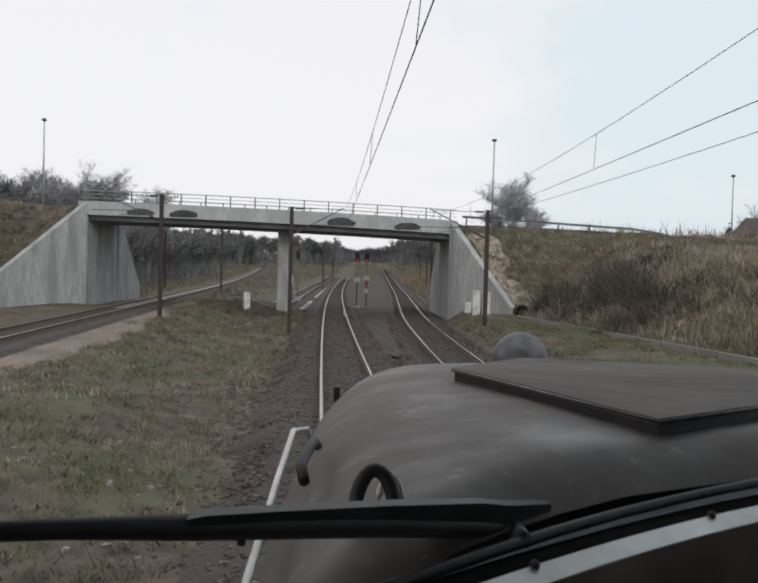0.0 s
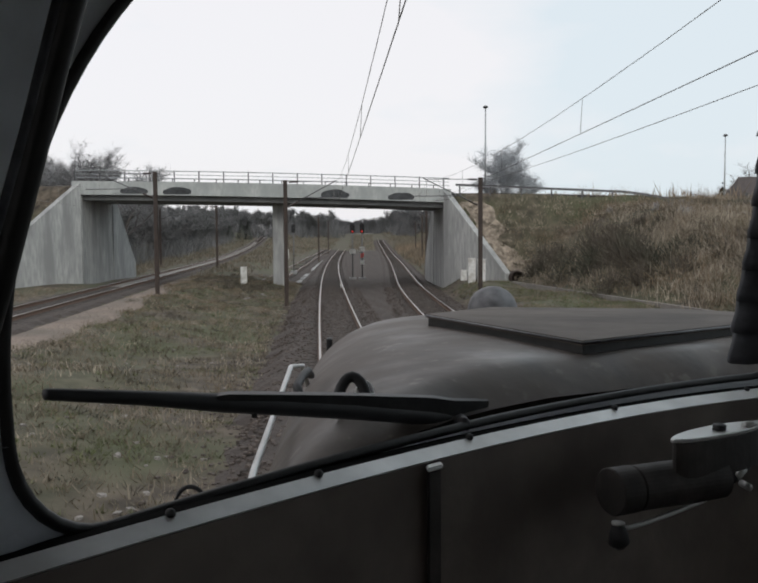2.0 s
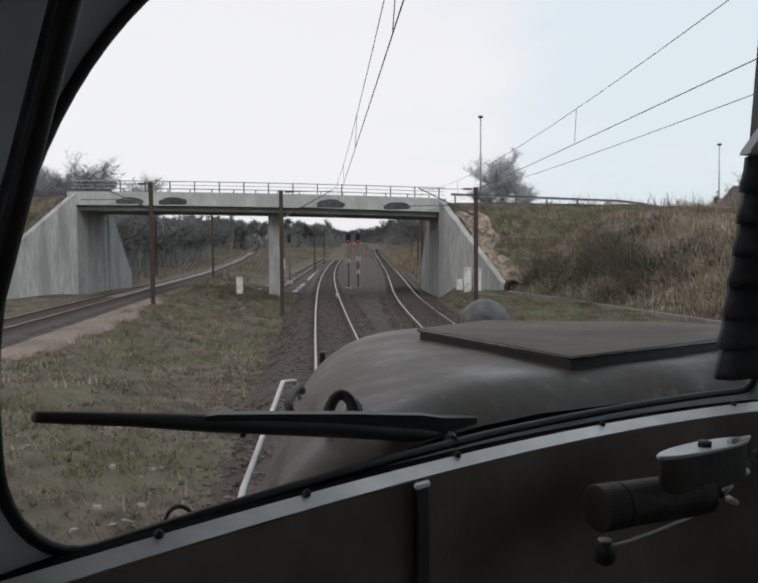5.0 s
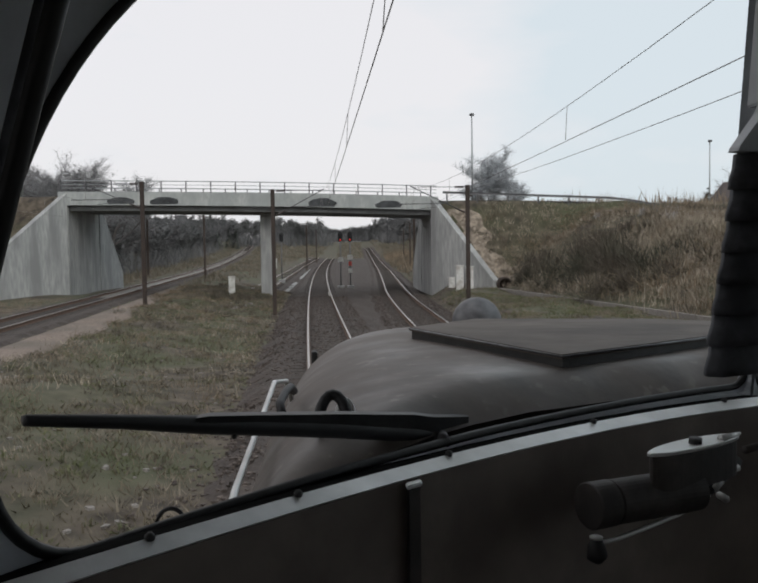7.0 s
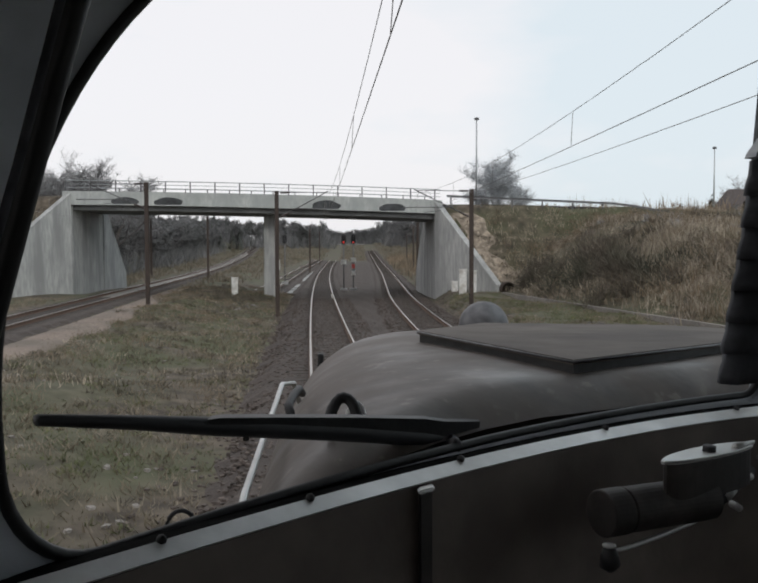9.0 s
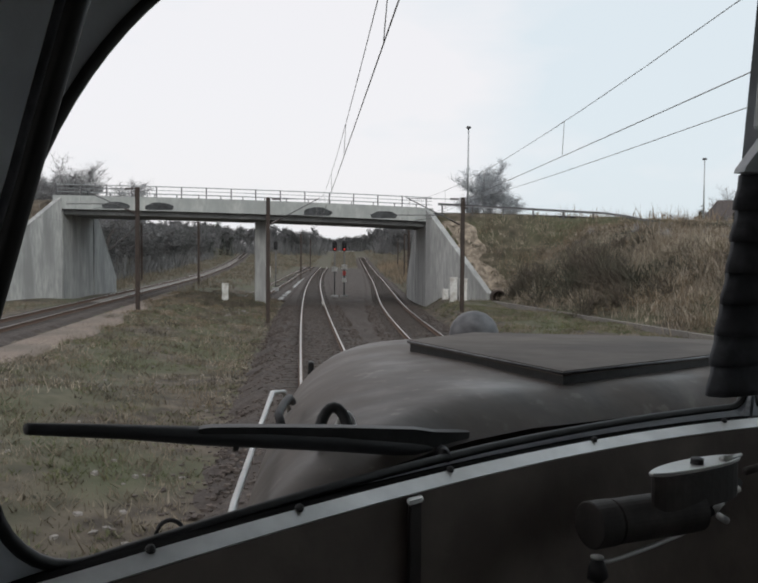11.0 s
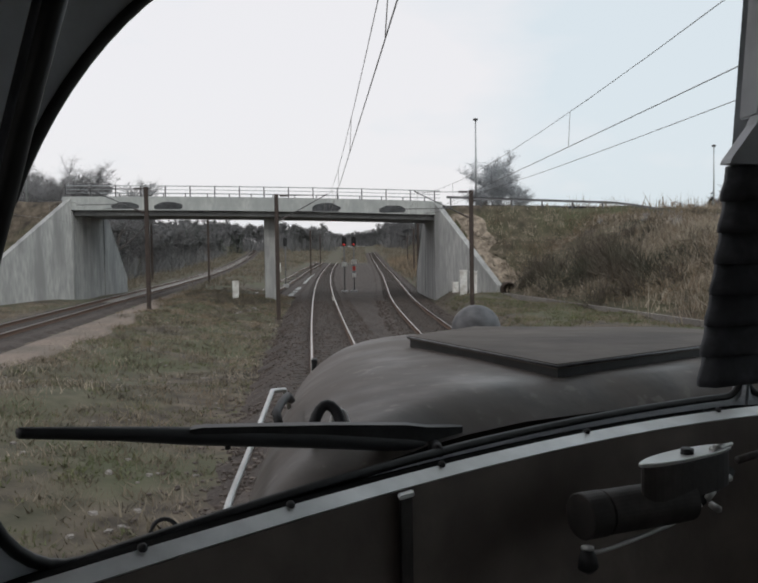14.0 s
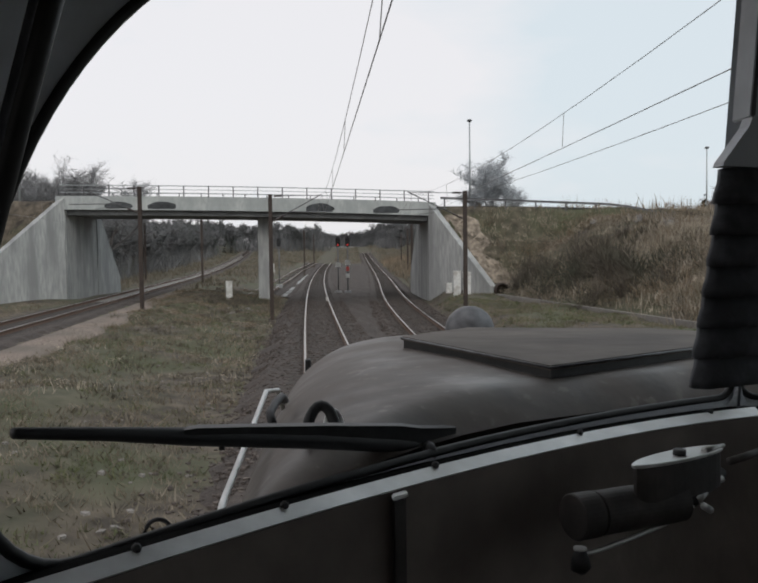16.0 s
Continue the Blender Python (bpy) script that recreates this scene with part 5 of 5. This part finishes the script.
for k in range(6):
    bm.faces.new((low[k], low[(k + 1) % 6], top[(k + 1) % 6], top[k]))
leaning(part("shadow_rim", bm, M_RUBBER, hatch, "black rim drawn as the shadow gap under the hatch"))
leaning(bar("lip", [(x, y - 0.003, EYE_Z + nose_top(y) + 0.022) for x, y in outline[:3]], 0.0028, M_STEEL, hatch, "worn bright edge"))
bm = bmesh.new()
bmesh.ops.create_uvsphere(bm, u_segments=24, v_segments=12, radius=0.09)
bmesh.ops.translate(bm, vec=(0.60, 3.02, EYE_Z - 0.292), verts=bm.verts)
leaning(part("headlamp_housing", bm, M_STEEL, nose, "dull grey domed lamp housing", True))


def hoop(cx, cy, cz, w, h, lean, r, name, mat, parent, label):
    pts = [(cx - w / 2, cy, cz - 0.004)] + [(cx - w / 2 * math.cos(a), cy + lean * math.sin(a), cz + h * math.sin(a)) for a in np.linspace(0, math.pi, 13)] + [(cx + w / 2, cy, cz - 0.004)]
    return bar(name, pts, r, mat, parent, label)


leaning(hoop(0.030, 1.30, EYE_Z - 0.286, 0.048, 0.052, 0.02, 0.009, "grab_loop", M_BLACK, nose, "black grab loop"))
leaning(hoop(0.050, 1.33, EYE_Z - 0.286, 0.030, 0.040, 0.01, 0.004, "grab_loop", M_WHITE, nose, "pale grab loop"))
leaning(bar("handrail", [(-0.04, 2.02, EYE_Z - 0.40), (-0.06, 2.0, EYE_Z - 0.325), (-0.085, 1.94, EYE_Z - 0.318), (-0.10, 1.7, EYE_Z - 0.345), (-0.112, 1.2, EYE_Z - 0.345), (-0.115, 1.05, EYE_Z - 0.36), (-0.10, 1.0, EYE_Z - 0.48)], 0.0058, M_SILL, nose, "pale worn handrail"))
bar("hose", [(-0.040, 1.80, EYE_Z - 0.290), (-0.046, 1.75, EYE_Z - 0.273), (-0.056, 1.68, EYE_Z - 0.274), (-0.064, 1.60, EYE_Z - 0.279), (-0.058, 1.56, EYE_Z - 0.292)], 0.0085, M_BLACK, nose, "black hose beside the handrail")
leaning(boxed("lamp_bracket", (0.004, 0.024, 2.87, 2.91, EYE_Z - 0.42, EYE_Z - 0.372), M_BLACK, nose, "small black lamp bracket", 0.006))


def strip(name, profile, u0, u1, mat, parent, label="", steps=36, mirror=False, smooth=False):
    """A profile of (height, ahead) pairs drawn across the bowed windscreen."""
    bm = bmesh.new()
    n = len(profile)
    rows = [[bm.verts.new(on_screen(u, z, o, mirror)) for z, o in profile] for u in np.linspace(u0, u1, steps)]
    for a, b in zip(rows, rows[1:]):
        for k in range(n):
            bm.faces.new((a[k], a[(k + 1) % n], b[(k + 1) % n], b[k]))
    bm.faces.new(rows[0])
    bm.faces.new(rows[-1])
    return part(name, bm, mat, parent, label, smooth)


def opening():
    """The window opening's outline: a great rounded side, a small lower corner."""
    pts = [(-0.148 - 0.041 * math.cos(a), -0.118 - 0.066 * math.sin(a)) for a in np.linspace(0, math.pi / 2, 9)]
    pts += [(u, float(np.interp(u, (-0.148, -0.09, 0.0, 0.16, 0.5), (-0.1840, -0.1812, -0.1775, -0.1735, -0.1705)))) for u in np.linspace(-0.12, 0.505, 22)]
    pts += [(0.508 + 0.02 * math.sin(a), -0.1505 - 0.02 * math.cos(a)) for a in np.linspace(0.3, math.pi / 2, 5)]
    pts += [(0.528, z) for z in np.linspace(-0.08, 0.34, 7)] + [(0.508, 0.36)]
    pts += [(u, 0.36) for u in np.linspace(0.42, 0.16, 6)]
    return pts + [(0.072 - 0.261 * math.cos(a), -0.10 + 0.358 * math.sin(a)) for a in np.linspace(radians(62), radians(2), 20)]


def frame_wall(mirror):
    hole = opening()
    n = len(hole)
    cu, cz, rings = 0.2, 0.05, []
    rim = []
    for u, z in hole:
        du, dz = u - cu, z - cz
        f = min(x for x in ((-0.42 - cu) / du if du < 0 else 9, (CX / CAB / GLASS - 0.002 - cu) / du if du > 0 else 9, (-0.192 - cz) / dz if dz < 0 else 9, (0.43 - cz) / dz if dz > 0 else 9))
        rim.append((cu + du * max(f, 1.0), cz + dz * max(f, 1.0)))
    mid = [((a + c) / 2, (b + d) / 2) for (a, b), (c, d) in zip(hole, rim)]
    flare = [(cu + (u - cu) * (1.03 + 0.09 * float(smoothstep(-0.16, -0.04, z))), cz + (z - cz) * (1.03 + 0.05 * float(smoothstep(-0.16, -0.04, z)))) for u, z in hole]
    flare = [(u, max(z, -0.190)) for u, z in flare]
    bm = bmesh.new()
    deep = [0.05 * float(smoothstep(-0.16, -0.04, z)) * (u < 0.3) for u, z in hole]
    rings = [[bm.verts.new(on_glass(u, z, o - d * k, mirror)) for (u, z), d in zip(pts, deep)] for pts, o, k in ((rim, 0.046, 0), (mid, 0.046, 0), (hole, 0.036, 0), (hole, 0.030, 0), (flare, 0.026, 1.0), (mid, 0.022, 1.0), (rim, 0.018, 0.9))]
    for a, b in zip(rings, rings[1:] + rings[:1]):
        for k in range(n):
            bm.faces.new((a[k], a[(k + 1) % n], b[(k + 1) % n], b[k]))
    wall = part("windscreen_frame", bm, M_REVEAL, loco, "dull grey windscreen surround")
    pts = [on_glass(u, z, 0.030, mirror) for u, z in hole]
    part("seal", tube(bmesh.new(), pts + pts[:1], 0.0075, 8, False), M_RUBBER, wall, "black rubber window seal", True)
    return wall


front = frame_wall(False)
frame_wall(True)
for mirror in (False, True):
    strip("seal_bed", ((-0.1842, 0.0180), (-0.1905, 0.058), (-0.1905, 0.066), (-0.205, 0.066), (-0.205, 0.0190)), -0.42, 0.56, M_FELT, front, "matt black bed under the glass", 36, mirror)
sill = strip("sill_strip", ((-0.1915, 0.0), (-0.1900, -0.0014), (-0.1832, 0.0175), (-0.1836, 0.0185), (-0.1915, 0.0175)), -0.30, 0.56, M_SILL, loco, "worn light metal sill strip", 48)
for u in (-0.112, -0.015, 0.121, 0.297, 0.490):
    bm = bmesh.new()
    bmesh.ops.create_uvsphere(bm, u_segments=8, v_segments=6, radius=0.0058)
    bmesh.ops.translate(bm, vec=on_screen(u, -0.1825, 0.0165), verts=bm.verts)
    part("screw", bm, M_BLACK, sill, "", True)
lining = strip("front_lining", ((-1.06, 0.0), (-0.1920, 0.0), (-0.1920, 0.016), (-1.06, 0.016)), -0.42, 0.56, M_CAB, loco, "dark brown cab lining below the window", 30)
strip("front_lining", ((-1.06, 0.0), (-0.1920, 0.0), (-0.1920, 0.016), (-1.06, 0.016)), -0.42, 0.56, M_CAB, loco, "dark brown cab lining below the window", 30, True)


def screen_box(name, u0, u1, z0, z1, o0, o1, mat, parent, label="", bevel=0.003):
    bm = bmesh.new()
    v = [bm.verts.new(on_screen(u, z, o)) for u in (u0, u1) for o in (o0, o1) for z in (z0, z1)]
    for q in ((0, 1, 3, 2), (4, 6, 7, 5), (0, 4, 5, 1), (2, 3, 7, 6), (0, 2, 6, 4), (1, 5, 7, 3)):
        bm.faces.new([v[i] for i in q])
    bmesh.ops.bevel(bm, geom=bm.edges[:], offset=bevel, segments=2, affect="EDGES")
    return part(name, bm, mat, parent, label)


strap = screen_box("bracket", 0.0755, 0.0875, -0.300, -0.1955, -0.012, -0.001, M_CASING, lining, "narrow dark upright bracket")
screen_box("bracket_head", 0.0745, 0.0895, -0.1962, -0.1925, -0.014, -0.001, M_SILL, strap, "bright metal bracket head", 0.002)

# wiper motor below the sill, with its mounting plate and hand lever
motor = part("wiper_motor", tube(bmesh.new(), [on_screen(u, -0.2325, -0.085 - 0.26 * (u - 0.249)) for u in (0.2470, 0.2480, 0.2690, 0.2705, 0.2725, 0.300, 0.340, 0.367, 0.371)], [r * CAB for r in (0.0205, 0.0216, 0.0216, 0.0190, 0.0208, 0.0208, 0.0208, 0.0195, 0.012)], 32), M_CASING, lining, "dark cylindrical wiper motor")


def oval(name, u, o, ru, ro, z0, z1, mat, parent, label):
    bm = bmesh.new()
    n = 28
    rows = [[bm.verts.new(on_screen(u + ru * f * math.cos(2 * math.pi * k / n), z, o + ro * f * math.sin(2 * math.pi * k / n))) for k in range(n)] for z, f in ((z0, 1.0), (z1 - 0.001, 1.0), (z1, 0.97))]
    for a, b in zip(rows, rows[1:]):
        for k in range(n):
            bm.faces.new((a[k], a[(k + 1) % n], b[(k + 1) % n], b[k]))
    bm.faces.new(rows[0])
    bm.faces.new(rows[-1])
    return part(name, bm, mat, parent, label)


oval("motor_neck", 0.366, -0.113, 0.057, 0.017, -0.226, -0.1905, M_CASING, motor, "dark oval casing neck")
plate = oval("mount_plate", 0.366, -0.113, 0.060, 0.0175, -0.1902, -0.1868, M_SILL, motor, "bright worn mounting plate")
bar("plate_bolt", [on_screen(0.366, -0.188, -0.115), on_screen(0.366, -0.182, -0.115)], 0.011, M_BLACK, plate, "black bolt", 6)
bar("plate_tongue", [on_screen(0.396, -0.1858, -0.122), on_screen(0.426, -0.1858, -0.115)], [0.007, 0.003], M_SILL, plate, "bright bent tongue")
lever = bar("lever", [on_screen(u, z, -0.116) for u, z in ((0.243, -0.2540), (0.256, -0.2565), (0.272, -0.2570), (0.306, -0.2555), (0.340, -0.2525), (0.358, -0.2495), (0.372, -0.2440), (0.384, -0.241))], [0.0034] * 8, M_SILL, motor, "thin bright lever")
bar("lever_knob", [on_screen(0.2425, -0.2495, -0.116), on_screen(0.2425, -0.258, -0.117), on_screen(0.2430, -0.266, -0.117), on_screen(0.245, -0.270, -0.117)], [0.007, 0.013, 0.015, 0.008], M_BLACK, lever, "black knob", 12)
bar("knob_ring", [on_screen(0.2425, -0.2485, -0.116), on_screen(0.2425, -0.2505, -0.116)], 0.0095, M_SILL, lever, "bright collar", 12)
bar("lever_joint", [on_screen(0.398, -0.241, -0.105), on_screen(0.408, -0.234, -0.105)], 0.006, M_SILL, motor, "bright worn joint")
bar("lever_joint", [on_screen(0.416, -0.2265, -0.105), on_screen(0.431, -0.224, -0.105)], 0.006, M_SILL, motor, "bright worn joint")
bar("lever_pin", [on_screen(0.415, -0.254, -0.106), on_screen(0.415, -0.254, -0.09)], 0.006, M_SILL, motor, "bright pin end")
bar("link_arm", [on_screen(0.384, -0.246, -0.100), on_screen(0.405, -0.238, -0.098), on_screen(0.440, -0.222, -0.09)], 0.010, M_BLACK, motor, "dark link arm")
bar("pipe", [on_screen(0.445, -0.209, -0.10), on_screen(0.50, -0.207, -0.09)], 0.007, M_CASING, lining, "dull grey pipe")

# wiper resting across the glass
wiper = bar("wiper", [on_glass(u, z, 0.06) for u, z in ((-0.1795, -0.0962), (-0.1785, -0.0962), (-0.130, -0.1084), (-0.083, -0.1212), (0.020, -0.1472), (0.100, -0.1690), (0.124, -0.1765))], [0.0055, 0.0064, 0.0085, 0.0118, 0.0142, 0.0142, 0.0085], M_BLACK, loco, "black windscreen wiper resting across the glass")
bm = bmesh.new()
rows = []
for u, z0, z1 in ((-0.0860, -0.1165, -0.1140), (-0.0780, -0.1215, -0.1142), (-0.040, -0.1310, -0.1215), (0.020, -0.1455, -0.1330), (0.090, -0.1630, -0.1470), (0.112, -0.1680, -0.1535), (0.150, -0.1660, -0.1600)):
    rows.append([bm.verts.new(on_glass(u, z, o)) for z, o in ((z0, 0.052), (z1, 0.052), (z1, 0.066), (z0, 0.066))])
for a, b in zip(rows, rows[1:]):
    for k in range(4):
        bm.faces.new((a[k], a[(k + 1) % 4], b[(k + 1) % 4], b[k]))
bm.faces.new(rows[0])
bm.faces.new(rows[-1])
part("blade", bm, M_RUBBER, wiper, "thick black rubber blade")
bar("blade_clip", [on_glass(-0.062, -0.127, 0.058), on_glass(-0.062, -0.136, 0.058)], 0.004, M_RUBBER, wiper, "small black clip")
bar("pivot", [on_glass(0.1185, -0.1735, 0.030), on_glass(0.1185, -0.1735, 0.052)], 0.0115, M_STEEL, wiper, "worn steel pivot")
hx, hy, hz = on_glass(-0.106, -0.191, 0.060)
hoop(hx, hy, hz, 0.034, 0.020, 0.0, 0.0028, "washer_pipe", M_BLACK, loco, "thin black bent pipe")

# upright post inside the rounded window side
post = bar("window_post", [(CAB * u, CAB * 0.42, EYE_Z + CAB * z) for u, z in ((-0.095, 0.215), (-0.1265, 0.108), (-0.1350, 0.079), (-0.1435, 0.048), (-0.1625, -0.02), (-0.200, -0.14), (-0.222, -0.21))], 0.0105, M_RUBBER, loco, "black upright inside the window corner", 12)
bar("bead", [(CAB * u, CAB * 0.40, EYE_Z + CAB * z) for u, z in ((-0.0965, 0.215), (-0.1275, 0.103), (-0.1350, 0.076), (-0.1435, 0.045), (-0.1635, -0.02), (-0.203, -0.14), (-0.225, -0.21))], 0.0036, M_BLIND, post, "worn grey bead")

# pleated blind and the middle post
blind = empty("pleated_blind", (0, 0, 0), label="dark grey pleated blind hanging beside the middle post")
blind.parent = loco
levels = np.linspace(-0.132, 0.098, 8)
for k, (z0, z1) in enumerate(zip(levels, levels[1:])):
    edge = float(np.interp((z0 + z1) / 2, (-0.13, -0.08, -0.02, 0.03, 0.1), (0.424, 0.425, 0.432, 0.437, 0.438)))
    bm = bmesh.new()
    rows = [[bm.verts.new(on_screen(u, z, o)) for u, o in ((edge + d, -0.034 - f), (edge + d - 0.002, -0.045 - f), (edge + d + 0.012, -0.060 - f), (0.56, -0.060 - f), (0.56, -0.034))] for z, d, f in ((z0 - 0.004, -0.005, 0.006), (z0 + 0.004, -0.006, 0.007), (z0 + 0.55 * (z1 - z0), 0.002, 0.001), (z1, 0.005, -0.003))]
    for a, b in zip(rows, rows[1:]):
        for i in range(5):
            bm.faces.new((a[i], a[(i + 1) % 5], b[(i + 1) % 5], b[i]))
    bm.faces.new(rows[0])
    bm.faces.new(rows[-1])
    part("pleat", bm, M_BLIND, blind, "", True)
bm = bmesh.new()
rows = [[bm.verts.new(on_screen(u, z, o)) for u, o in ((e, -0.036), (e, -0.058), (0.56, -0.058), (0.56, -0.036))] for z, e in ((0.099, 0.432), (0.104, 0.434), (0.140, 0.464), (0.150, 0.468))]
for a, b in zip(rows, rows[1:]):
    for i in range(4):
        bm.faces.new((a[i], a[(i + 1) % 4], b[(i + 1) % 4], b[i]))
bm.faces.new(rows[0])
bm.faces.new(rows[-1])
part("head_rail", bm, M_REVEAL, blind, "grey tapering head of the blind")
screen_box("middle_post", 0.470, 0.560, 0.1505, 0.43, -0.050, -0.010, M_REVEAL, loco, "grey middle post of the windscreen")
screen_box("post_edge", 0.4685, 0.4740, 0.1505, 0.43, -0.056, -0.0505, M_RUBBER, front, "black edge strip")

# cab shell and running gear
for x0, x1 in ((-0.72, -0.66), (2.46, 2.52)):
    side = boxed("cab_side", (x0, x1, -1.7, 0.42, EYE_Z - 1.75, EYE_Z - 0.28), M_CAB, loco, "dark cab side wall below its window")
    boxed("side_post", (x0, x1, -1.7, -1.55, EYE_Z - 0.278, EYE_Z + 0.70), M_CAB, side)
    boxed("side_post", (x0, x1, -0.02, 0.42, EYE_Z - 0.278, EYE_Z + 0.70), M_CAB, side)
    boxed("side_header", (x0, x1, -1.548, -0.022, EYE_Z + 0.46, EYE_Z + 0.70), M_CAB, side)
boxed("cab_back", (-0.72, 2.52, -1.76, -1.702, EYE_Z - 1.75, EYE_Z + 0.70), M_CAB, loco, "dark cab rear wall")
boxed("cab_floor", (-0.66, 2.46, -1.70, 1.55, EYE_Z - 1.80, EYE_Z - 1.752), M_CAB, loco, "dark cab floor")
part("cab_roof", extrude_outline(bmesh.new(), [(CX + 1.66 * math.cos(a), EYE_Z + 0.702 + 0.40 * math.sin(a)) for a in np.linspace(0, math.pi, 17)], "y", -1.76, 1.72), M_NOSE, loco, "sooty curved cab roof")
boxed("underframe", (CX - 1.35, CX + 1.35, -1.76, 3.3, 0.95, EYE_Z - 1.802), M_BLACK, loco, "black underframe", 0.03)
for y in (-0.8, 2.3):
    for x in (-0.7525, 0.7525):
        bm = bmesh.new()
        bmesh.ops.create_cone(bm, cap_ends=True, segments=36, radius1=0.5, radius2=0.5, depth=0.13, matrix=pose(CX + x, y, 0.502, 0, 90, 0))
        part("wheel", bm, M_RAIL, loco, "rusty steel wheel")
    bar("axle", [(CX - 0.7, y, 0.502), (CX + 0.7, y, 0.502)], 0.09, M_STEEL, loco)
    boxed("bogie_frame", (CX - 1.0, CX + 1.0, y - 0.25, y + 0.25, 0.62, 0.948), M_BLACK, loco, "", 0.02)
